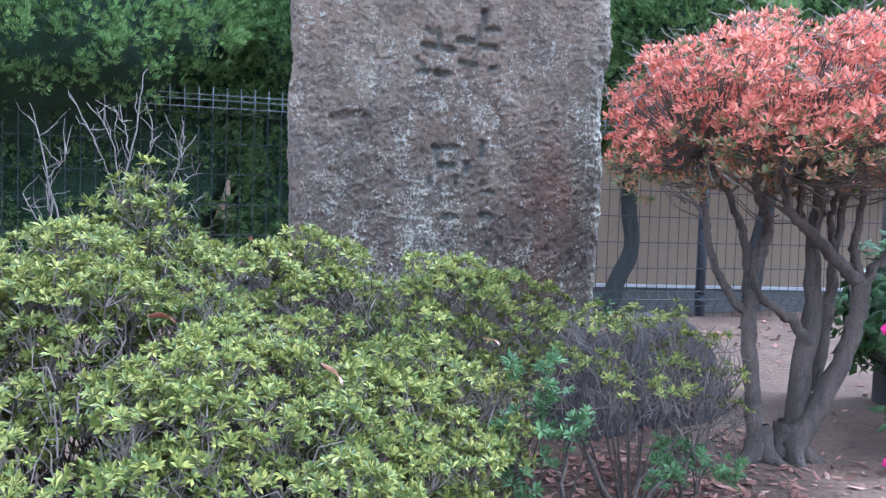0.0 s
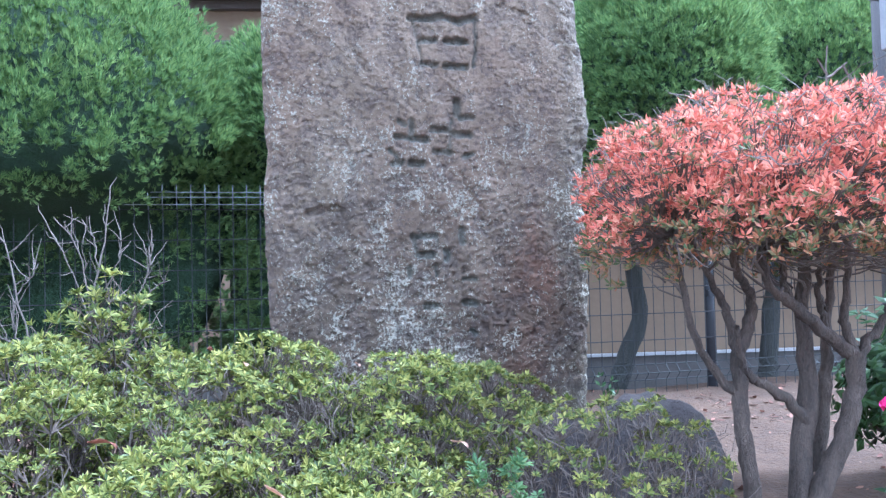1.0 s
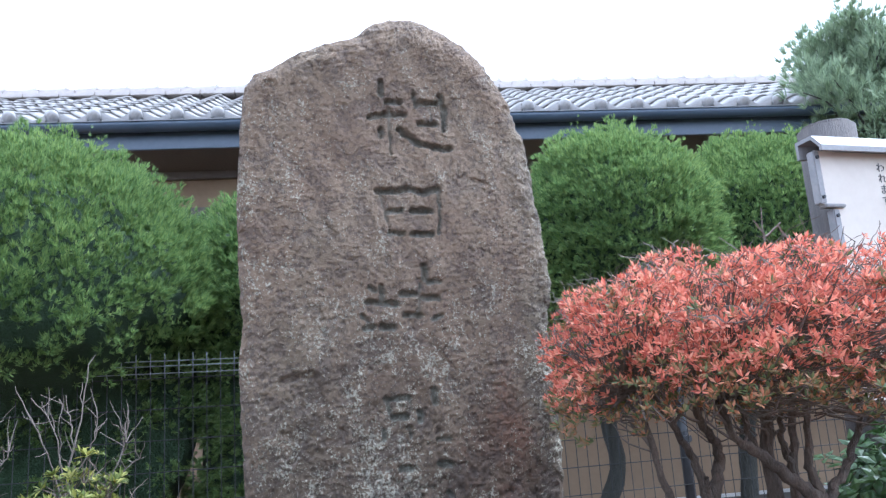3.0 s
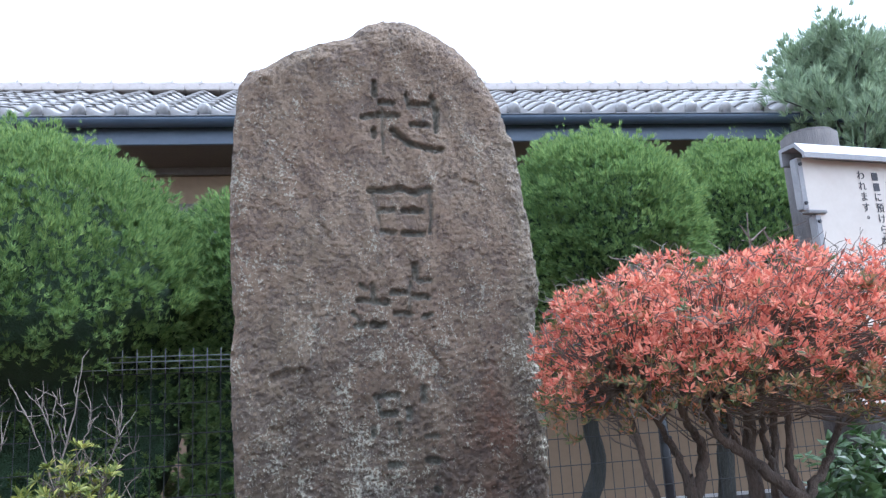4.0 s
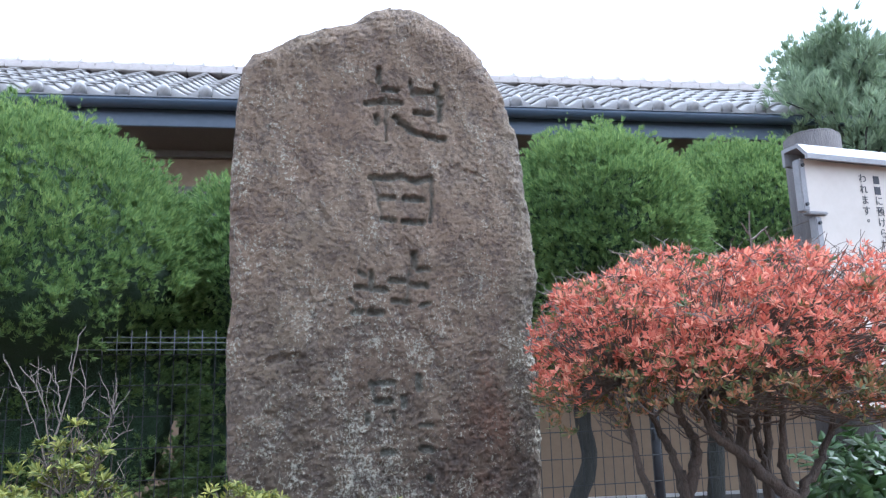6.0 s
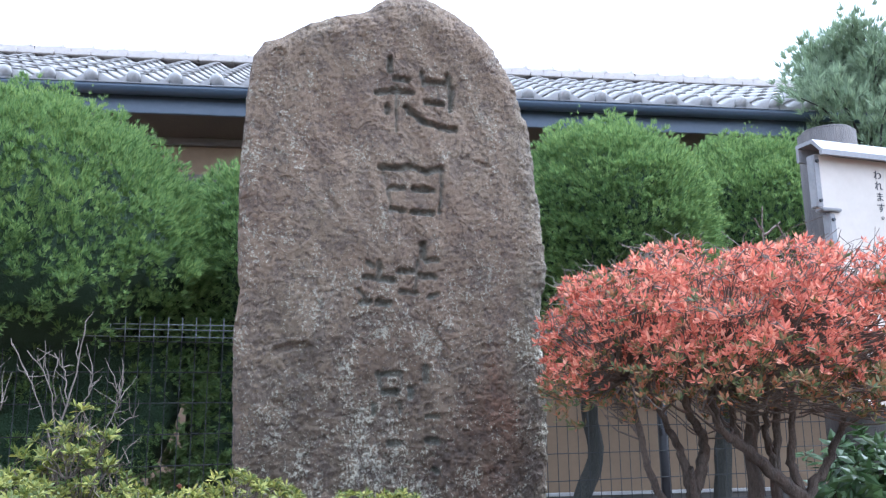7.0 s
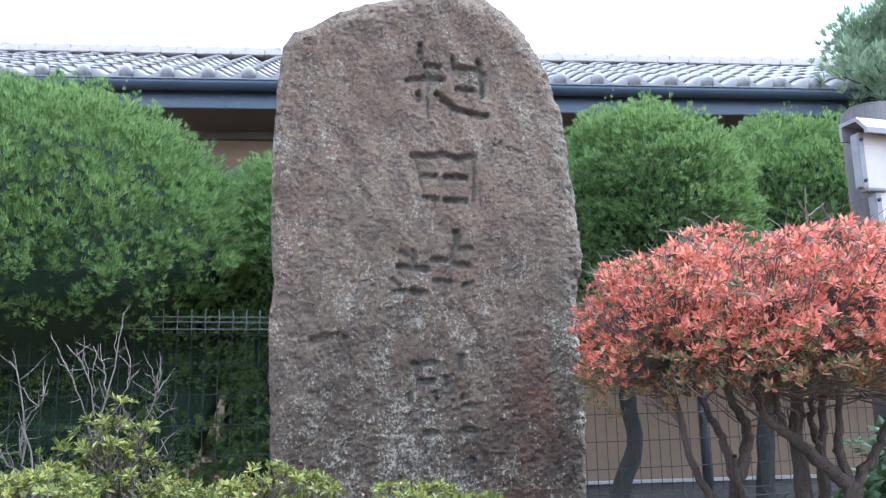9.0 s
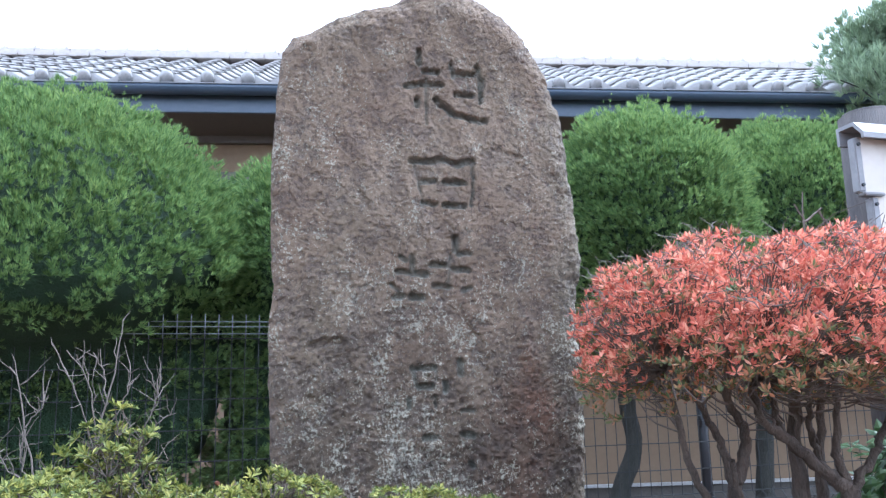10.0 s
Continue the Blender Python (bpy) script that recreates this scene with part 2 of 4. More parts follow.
class Soup:
    """Collects quads (a triangle repeats no corner: it is given as its own list)."""

    def __init__(self):
        self.v, self.f, self.n = [], [], 0

    def add(self, v, f):
        self.v.append(np.asarray(v, np.float32))
        self.f.append(np.asarray(f, np.int32) + self.n)
        self.n += len(v)

    def mesh(self, name, mat, smooth=False):
        return mesh_np(name, np.concatenate(self.v), np.concatenate(self.f), mat, smooth)


def curve_points(pts, n):
    """A smooth line of n points through pts (Catmull-Rom)."""
    p = np.asarray(pts, float)
    p = np.vstack([2 * p[0] - p[1], p, 2 * p[-1] - p[-2]])
    out = []
    for u in np.linspace(0, len(p) - 3 - 1e-6, n):
        i, t = int(u), u - int(u)
        a, b, c, d = p[i:i + 4]
        out.append(0.5 * (2 * b + (c - a) * t + (2 * a - 5 * b + 4 * c - d) * t * t + (3 * b - a - 3 * c + d) * t ** 3))
    return np.array(out)


def tube(soup, pts, r0, r1, sides=6, rough=0.0):
    """A tapered limb along pts, its end closed to a point."""
    p = np.asarray(pts, float)
    n = len(p)
    d = np.gradient(p, axis=0)
    d /= np.linalg.norm(d, axis=1)[:, None] + 1e-9
    ref = np.array([0.31, 0.2, 0.93]) if abs(d[0][2]) < 0.8 else np.array([0.95, 0.3, 0.1])
    s = np.cross(d, ref)
    s /= np.linalg.norm(s, axis=1)[:, None] + 1e-9
    w = np.cross(d, s)
    rad = np.linspace(r0, r1, n)
    ang = np.linspace(0, 2 * np.pi, sides, endpoint=False)
    ring = np.cos(ang)[None, :, None] * s[:, None, :] + np.sin(ang)[None, :, None] * w[:, None, :]
    wob = 1 + rough * rng.normal(size=(n, sides, 1))
    v = (p[:, None, :] + ring * rad[:, None, None] * wob).reshape(-1, 3)
    i, j = np.meshgrid(np.arange(n - 1), np.arange(sides), indexing="ij")
    a, b = i * sides + j, i * sides + (j + 1) % sides
    soup.add(v, np.stack([a, b, b + sides, a + sides], -1).reshape(-1, 4))


def wander(a, b, n=6, amp=0.1, sag=0.0):
    """A crooked line from a to b."""
    a, b = np.asarray(a, float), np.asarray(b, float)
    t = np.linspace(0, 1, n)[:, None]
    p = a + (b - a) * t
    size = np.linalg.norm(b - a)
    p[1:-1] += rng.normal(size=(n - 2, 3)) * amp * size
    p[:, 2] -= sag * size * (4 * t * (1 - t))[:, 0]
    return p


def rosette(count, up_lo, up_hi, length, width, curl=0.15, fold=0.12):
    """Corners and triangles of a whorl of leaves about +z."""
    v, f = [], []
    for k in range(count):
        a = 2 * math.pi * (k * 0.382 + rng.uniform(-0.06, 0.06))
        e = radians(rng.uniform(up_lo, up_hi))
        ln, wd = length * rng.uniform(0.7, 1.15), width * rng.uniform(0.8, 1.15)
        out = np.array([math.cos(a) * math.cos(e), math.sin(a) * math.cos(e), math.sin(e)])
        side = np.array([-math.sin(a), math.cos(a), 0])
        nor = np.cross(out, side)
        o = len(v)
        v += [out * ln * 0.06, out * ln * 0.5 + side * wd * 0.5, out * ln * 0.5 + nor * fold * wd,
              out * ln * 0.5 - side * wd * 0.5, out * ln + nor * curl * ln]
        f += [(o, o + 1, o + 2), (o, o + 2, o + 3), (o + 1, o + 4, o + 2), (o + 2, o + 4, o + 3)]
    return np.array(v), np.array(f)


def whorl(count, up_lo, up_hi, length, width):
    """A lighter whorl: each small leaf is two triangles, folded along its middle."""
    v, f = [], []
    for k in range(count):
        a = 2 * math.pi * (k * 0.382 + rng.uniform(-0.06, 0.06))
        e = radians(rng.uniform(up_lo, up_hi))
        ln, wd = length * rng.uniform(0.7, 1.2), width * rng.uniform(0.85, 1.15)
        out = np.array([math.cos(a) * math.cos(e), math.sin(a) * math.cos(e), math.sin(e)])
        side = np.array([-math.sin(a), math.cos(a), 0])
        nor = np.cross(out, side)
        o = len(v)
        v += [out * ln * 0.05 - nor * 0.1 * wd, out * ln * 0.58 + side * wd * 0.5, out * ln * 0.58 - side * wd * 0.5, out * ln - nor * 0.14 * ln]
        f += [(o, o + 1, o + 3), (o, o + 3, o + 2)]
    return np.array(v), np.array(f)


def frames_of(nor):
    """Turns that carry +z to each normal, with a random spin."""
    nor = nor / (np.linalg.norm(nor, axis=1)[:, None] + 1e-9)
    h = rng.normal(size=nor.shape)
    s = np.cross(nor, h)
    s /= np.linalg.norm(s, axis=1)[:, None] + 1e-9
    return np.stack([s, np.cross(nor, s), nor], axis=2)


def scatter(soup, forms, pos, nor, size):
    """Copies of the forms, by turns, at each place."""
    turn = frames_of(nor)
    pick = rng.integers(len(forms), size=len(pos))
    for k, (v, f) in enumerate(forms):
        q = np.flatnonzero(pick == k)
        if len(q) == 0:
            continue
        w = np.einsum("nij,vj->nvi", turn[q], v) * size[q][:, None, None] + pos[q][:, None, :]
        soup.add(w.reshape(-1, 3), (f[None] + (np.arange(len(q)) * len(v))[:, None, None]).reshape(-1, f.shape[1]))


def value_noise(p, scale, seed=0.0):
    """Smooth noise at each place, about -1 to 1."""
    q = np.asarray(p) * scale + seed
    return np.array([noise.noise(Vector(x)) for x in q])


# ---- the ground: one sheet, a raised planting bed that drops behind the fence ----
def ground_z(x, y):
    base = np.interp(y, [-3, 0.2, 0.9, 1.8, 2.6, 3.4, 3.6, 4.3, 8], [-0.32, -0.2, -0.08, -0.06, -0.02, 0.04, 0.03, -0.3, -0.32])
    return base + 0.0 * x


def make_ground():
    near_x, near_y = np.arange(-1.2, 5.01, 0.035), np.arange(0.3, 4.51, 0.035)
    xs = np.concatenate([[-300, -60, -15, -4, -2], near_x, [6.5, 9, 20, 60, 300]])
    ys = np.concatenate([[-300, -60, -15, -4, -1, -0.2], near_y, [5, 6.5, 9, 20, 60, 300]])
    X, Y = np.meshgrid(xs, ys, indexing="ij")
    Z = ground_z(X, Y)
    p = np.stack([X, Y, 0 * X], -1).reshape(-1, 3)
    bump = (value_noise(p, 2.3) * 0.018 + value_noise(p, 9.0, 5) * 0.007 + value_noise(p, 26, 9) * 0.003).reshape(X.shape)
    inside = (X > -1.3) & (X < 5.1) & (Y > 0.2) & (Y < 3.7)
    Z = Z + np.where(inside, bump, 0)
    v = np.stack([X, Y, Z], -1).reshape(-1, 3)
    n, m = X.shape
    i, j = np.meshgrid(np.arange(n - 1), np.arange(m - 1), indexing="ij")
    a = i * m + j
    ob = new("ground", mesh_np("ground", v, np.stack([a, a + m, a + m + 1, a + 1], -1).reshape(-1, 4), SOIL, True))
    tagged(ob, "bare reddish-brown garden soil of a planting bed", "ground", kind="structure")


make_ground()

# ---- the tiled house behind the fence ----
HOUSE = pose(1.85, 5.05, 0, 0, 0, -10.5)
house = thing("tiled_house", HOUSE, "low house with beige plaster walls and silver-grey tiled roof", "house")
U0, U1, EAVE, PITCH, ROWS_UP = -4.2, 6.4, 2.765, 0.50, 9
STEP, WIDE = 0.232, 0.265


def roof_tile(eave=False):
    """An S-shaped pantile: a flat trough, then a raised roll; the eave tile has a lip and a round end."""
    bm = bmesh.new()
    us = np.linspace(0, 1, 11)
    prof = [(u * (WIDE + 0.02), 0.030 * math.cos(2 * math.pi * (u - 0.88)) + 0.004) for u in us]
    ends = ((-0.03, 0.014), (STEP + 0.04, -0.012))
    rows = []
    for thick in (0.0, -0.018):
        for v, lift in ends:
            rows.append([bm.verts.new((u, v, h + lift + thick)) for u, h in prof])
    for a, b in ((0, 1), (2, 3), (0, 2), (1, 3)):
        for k in range(10):
            bm.faces.new((rows[a][k], rows[a][k + 1], rows[b][k + 1], rows[b][k]))
    if eave:
        lip = [bm.verts.new((u, -0.035, h + 0.012 - 0.05 + 0.018 * math.cos(2 * math.pi * (u / WIDE - 0.88)))) for u, h in prof]
        for k in range(10):
            bm.faces.new((rows[0][k], rows[0][k + 1], lip[k + 1], lip[k]))
        knob = bmesh.ops.create_uvsphere(bm, u_segments=12, v_segments=6, radius=0.047)["verts"]
        bmesh.ops.scale(bm, vec=(1, 0.55, 1), verts=knob)
        bmesh.ops.translate(bm, vec=(WIDE * 0.9, -0.036, 0.012), verts=knob)
    return bm_mesh("eave_tile" if eave else "roof_tile", bm, TILE, True)


def make_house():
    ln, mid = U1 - U0, (U0 + U1) / 2
    wall_v = 0.56
    part("wall", bm_mesh("wall", box(ln, 0.16, 2.72, 0.0, (mid, wall_v + 0.08, 1.36)), PLASTER), house)
    part("foundation", bm_mesh("foundation", box(ln, 0.18, 0.40, 0.004, (mid, wall_v + 0.07, -0.215)), CONCRETE), house, "grey rendered foundation")
    part("drip_rail", bm_mesh("drip_rail", box(ln, 0.04, 0.022, 0.004, (mid, wall_v - 0.032, -0.004)), TRIM), house, "thin white drip rail")
    slope = math.hypot(1, PITCH)
    run = ROWS_UP * STEP / slope
    # boards under the tiles, both slopes
    for name, sgn in (("roof_deck", 1), ("rear_roof_deck", -1)):
        bm = bmesh.new()
        lo, hi = 0.0 if sgn > 0 else 2 * run + 0.1, run + 0.05
        q = [bm.verts.new((u, v, z + t)) for t in (0, -0.06) for u, v, z in
             ((U0, lo, EAVE - 0.045), (U1, lo, EAVE - 0.045), (U1, hi, EAVE - 0.045 + run * PITCH), (U0, hi, EAVE - 0.045 + run * PITCH))]
        for a in ((0, 1, 2, 3), (4, 5, 6, 7), (0, 1, 5, 4), (1, 2, 6, 5), (2, 3, 7, 6), (3, 0, 4, 7)):
            bm.faces.new([q[k] for k in a])
        part(name, bm_mesh(name, bm, EAVE_WOOD), house)
    part("fascia", bm_mesh("fascia", box(ln, 0.03, 0.17, 0.004, (mid, 0.03, EAVE - 0.145)), NAVY), house, "dark blue fascia board")
    part("soffit", bm_mesh("soffit", box(ln, 0.52, 0.02, 0.0, (mid, 0.295, EAVE - 0.215)), EAVE_WOOD), house)
    part("wall_beam", bm_mesh("wall_beam", box(ln, 0.05, 0.06, 0.004, (mid, wall_v - 0.027, EAVE - 0.25)), EAVE_WOOD), house, "dark timber beam under the eave")
    # half-round gutter
    bm = bmesh.new()
    prev = None
    ring = [(0.055 * math.cos(a), 0.055 * math.sin(a)) for a in np.linspace(math.pi, 2 * math.pi, 9)]
    ring += [(0.049 * math.cos(a), 0.049 * math.sin(a)) for a in np.linspace(2 * math.pi, math.pi, 9)]
    for u in (U0, U1):
        cur = [bm.verts.new((u, -0.055 + a, EAVE - 0.078 + b)) for a, b in ring]
        if prev:
            for k in range(len(cur)):
                bm.faces.new((prev[k], prev[k - 1], cur[k - 1], cur[k]))
        prev = cur
    part("gutter", bm_mesh("gutter", bm, NAVY, True), house, "dark blue half-round gutter")
    bead = bm_mesh("gutter_bead", box(ln, 0.008, 0.008, 0.002, (mid, -0.113, EAVE - 0.075)), SIGN_METAL)
    part("gutter_bead", bead, house, "thin pale bead along the gutter's edge")
    # tiles, course by course
    common, first = roof_tile(), roof_tile(True)
    tilt = math.degrees(math.atan(PITCH))
    for r in range(ROWS_UP):
        for k in range(int(ln / WIDE)):
            d = r * STEP
            m = pose(U0 + k * WIDE, d / slope, EAVE + d * PITCH / slope, tilt)
            part("eave_tile" if r == 0 else "roof_tile", first if r == 0 else common, house, m=m)
    # ridge: two flat courses and a rounded cap with collars
    top = EAVE + run * PITCH
    for k, (w, h) in enumerate(((0.26, 0.036), (0.21, 0.036))):
        me = bm_mesh("ridge_course", box(0.302, w, h, 0.005), RIDGE, False)
        for i in range(int(ln / 0.306)):
            part("ridge_course", me, house, m=pose(U0 + 0.153 + i * 0.306 + 0.13 * k, run + 0.03, top + 0.018 + k * 0.040))
    bm = bmesh.new()
    prof = [(0.072 * math.cos(a), 0.055 * math.sin(a)) for a in np.linspace(0, math.pi, 9)]
    stations = ((0, 1.0), (0.215, 1.0), (0.216, 1.42), (0.262, 1.42), (0.263, 1.0))
    prev = None
    for u, s in stations:
        cur = [bm.verts.new((u, a * s, b * s)) for a, b in prof]
        if prev:
            for i in range(8):
                bm.faces.new((prev[i], prev[i + 1], cur[i + 1], cur[i]))
        prev = cur
    cap = bm_mesh("ridge_cap", bm, RIDGE, True)
    for i in range(int(ln / 0.263)):
        part("ridge_cap", cap, house, m=pose(U0 + i * 0.263, run + 0.03, top + 0.076))
    # a small finial on the ridge
    bm = box(0.06, 0.06, 0.075, 0.008, (0, 0, 0.03))
    knob = bmesh.ops.create_uvsphere(bm, u_segments=12, v_segments=8, radius=0.036)["verts"]
    bmesh.ops.translate(bm, vec=(0, 0, 0.095), verts=knob)
    part("ridge_finial", bm_mesh("ridge_finial", bm, TRIM, False), house, "small pale ridge finial", pose(-1.143, run + 0.03, top + 0.135))
    # a dark window low on the wall, its head just showing between the shrubs
    for u in (-1.3,):
        w = part("window", bm_mesh("window", box(1.5, 0.05, 1.25, 0.006, (u, wall_v - 0.02, 1.645)), EAVE_WOOD), house, "dark-framed window")
        part("window_pane", bm_mesh("window_pane", box(1.38, 0.012, 1.13, 0.0, (u, wall_v - 0.052, 1.645)), GLASS_DARK), w)
    for name, v in (("rear_wall", 2 * run - 0.4),):
        part(name, bm_mesh(name, box(ln, 0.12, 2.72, 0.0, (mid, v, 1.36)), PLASTER), house)


make_house()

# ---- the wire mesh fence ----
FENCE_Y, PITCH_W, ROW_H = 3.40, 0.053, 0.12
fence = thing("mesh_fence", pose(0, FENCE_Y, 0), "low dark wire mesh fence with steel posts", "fence")


def make_fence():
    r = 0.0019
    s = Soup()
    line = [(0, 0, 0.03), (0, 0, 0.09), (0, -0.035, 0.125), (0, 0, 0.16), (0, 0, 0.5), (0, 0, 0.87)]
    tube(s, line, r, r, 5)
    upright = s.mesh("vertical_wire", WIRE)
    s = Soup()
    tube(s, [(0, 0, 0.87), (0, -0.03, 0.885), (0, -0.035, 0.91), (0, -0.035, 0.965)], r * 1.15, r * 1.15, 5)
    tip = s.mesh("bent_tip", WIRE_TOP)
    x0, n = 0.24 - 34 * PITCH_W, 124
    for k in range(n):
        w = part("vertical_wire", upright, fence, m=pose(x0 + k * PITCH_W, 0, 0))
        part("bent_tip", tip, w, "bare metal tip of the wire")
    span = n * PITCH_W
    for z, y, mat in [(0.27 + ROW_H * k, 0.004, WIRE) for k in range(6)] + [(0.09, 0.004, WIRE), (0.125, -0.031, WIRE), (0.16, 0.004, WIRE),
                      (0.887, -0.026, WIRE_TOP), (0.915, -0.031, WIRE_TOP), (0.935, -0.031, WIRE_TOP)]:
        s = Soup()
        tube(s, [(x0 - 0.02, y, z), (x0 + span / 2, y, z), (x0 + span, y, z)], r * 1.2, r * 1.2, 5)
        part("horizontal_wire", s.mesh("horizontal_wire", mat), fence)
    bm = bmesh.new()
    bmesh.ops.create_cone(bm, cap_ends=True, segments=14, radius1=0.022, radius2=0.022, depth=1.15)
    bmesh.ops.bevel(bm, geom=[e for e in bm.edges if abs(e.verts[0].co.z - e.verts[1].co.z) < 1e-5], offset=0.004, segments=2, affect="EDGES")
    post = bm_mesh("post", bm, POST, True)
    clip = bm_mesh("clip", box(0.05, 0.03, 0.03, 0.004), POST)
    for x in (-1.14, 0.74, 2.62, 4.50):
        p = part("post", post, fence, m=pose(x, 0.035, 0.375))
        for z in (-0.25, 0.1, 0.48):
            part("clip", clip, p, m=pose(0, -0.02, z))


make_fence()

# ---- the standing stone ----
LEFT = ((0.0, 0.57), (0.35, 0.552), (0.47, 0.535), (0.80, 0.522), (0.92, 0.535), (1.05, 0.525), (1.29, 0.522), (1.41, 0.53), (1.51, 0.535),
        (1.61, 0.548), (1.66, 0.575), (1.685, 0.63), (1.738, 0.705), (1.783, 0.80), (1.81, 0.88), (1.86, 0.94), (1.882, 0.995), (1.894, 1.055))
RIGHT = ((0.0, 1.46), (0.28, 1.47), (0.48, 1.472), (0.66, 1.468), (0.77, 1.459), (0.85, 1.458), (0.94, 1.475), (1.01, 1.488), (1.07, 1.483), (1.14, 1.471), (1.21, 1.465), (1.34, 1.446),
         (1.45, 1.436), (1.52, 1.41), (1.61, 1.38), (1.69, 1.345), (1.76, 1.30), (1.82, 1.235), (1.86, 1.165), (1.882, 1.11), (1.894, 1.075))
# strokes of the cut characters: half width, then places (x, z) on the face
SIGN_A = [(0.0103, (0.947, 1.634), (0.946, 1.598)), (0.0085, (0.965, 1.577), (1.004, 1.576)), (0.0085, (0.908, 1.524), (0.959, 1.539), (1.016, 1.537)),
          (0.005, (0.97, 1.554), (0.969, 1.412)), (0.009, (0.942, 1.488), (0.942, 1.47)), (0.007, (1.047, 1.607), (1.056, 1.566)),
          (0.009, (1.059, 1.575), (1.12, 1.581)), (0.008, (1.132, 1.608), (1.147, 1.563), (1.141, 1.496)), (0.0085, (1.062, 1.511), (1.113, 1.512)),
          (0.004, (1.096, 1.559), (1.101, 1.527)), (0.009, (0.999, 1.491), (1.049, 1.451), (1.09, 1.439), (1.154, 1.434))]
SIGN_B = [(0.009, (0.922, 1.296), (0.982, 1.297), (1.013, 1.306), (1.063, 1.293), (1.111, 1.306)), (0.005, (1.108, 1.311), (1.113, 1.234), (1.108, 1.172)),
          (0.008, (0.95, 1.234), (0.995, 1.239)), (0.009, (1.025, 1.238), (1.087, 1.239)), (0.007, (0.956, 1.172), (0.996, 1.171)),
          (0.009, (1.023, 1.168), (1.084, 1.169)), (0.004, (0.929, 1.287), (0.949, 1.207), (0.957, 1.158))]
SIGN_C = [(0.008, (0.881, 0.969), (0.912, 0.967)), (0.0098, (0.925, 0.966), (0.966, 0.962)), (0.008, (0.924, 1.013), (0.925, 0.972)),
          (0.007, (0.89, 1.013), (0.906, 1.001)), (0.008, (0.874, 0.895), (0.898, 0.899)), (0.0098, (0.923, 0.899), (0.955, 0.893)),
          (0.006, (0.863, 0.931), (0.884, 0.912)), (0.008, (0.985, 0.992), (1.027, 0.99)), (0.0098, (1.056, 1.074), (1.058, 1.037)),
          (0.008, (1.068, 1.025), (1.102, 1.028)), (0.009, (1.05, 0.981), (1.095, 0.977)), (0.009, (0.996, 0.931), (1.038, 0.929)),
          (0.007, (1.078, 0.916), (1.101, 0.925)), (0.005, (1.042, 1.022), (1.034, 0.943))]
SIGN_D = [(0.008, (0.926, 0.693), (0.994, 0.694)), (0.006, (0.929, 0.69), (0.936, 0.651)), (0.0098, (0.944, 0.64), (0.983, 0.642)),
          (0.005, (0.996, 0.694), (0.998, 0.658)), (0.0098, (1.071, 0.712), (1.074, 0.676)), (0.0085, (1.024, 0.653), (1.026, 0.628)),
          (0.0075, (0.919, 0.608), (0.92, 0.584)), (0.0056, (0.994, 0.612), (0.995, 0.585)), (0.0085, (0.963, 0.499), (0.992, 0.498)),
          (0.0085, (1.075, 0.506), (1.111, 0.5)), (0.0066, (1.075, 0.572), (1.113, 0.572)), (0.0085, (1.1, 0.425), (1.105, 0.414))]
SCARS = [(0.006, (1.068, 0.873), (1.092, 0.818), (1.138, 0.767)), (0.012, (0.636, 0.756), (0.681, 0.768), (0.726, 0.766)),
         (0.0085, (0.64, 0.615), (0.662, 0.605)), (0.0047, (0.969, 0.678), (0.997, 0.631)), (0.0075, (0.76, 1.21), (0.774, 1.181), (0.794, 1.148)),
         (0.007, (1.192, 1.346), (1.27, 1.325)), (0.0056, (1.092, 1.723), (1.102, 1.708)), (0.011, (0.61, 1.613), (0.63, 1.61))]


def stroke_field(x, z, strokes):
    """1 in the middle of a stroke, 0 outside."""
    out = np.zeros_like(x)
    for w, *pts in strokes:
        for (ax, az), (bx, bz) in zip(pts, pts[1:]):
            dx, dz = bx - ax, bz - az
            t = np.clip(((x - ax) * dx + (z - az) * dz) / (dx * dx + dz * dz + 1e-9), 0, 1)
            d = np.hypot(x - ax - t * dx, z - az - t * dz)
            out = np.maximum(out, np.clip((w * 1.25 - d) / (w * 0.55), 0, 1) * min(1.0, (w / 0.0085) ** 1.6))
    return out


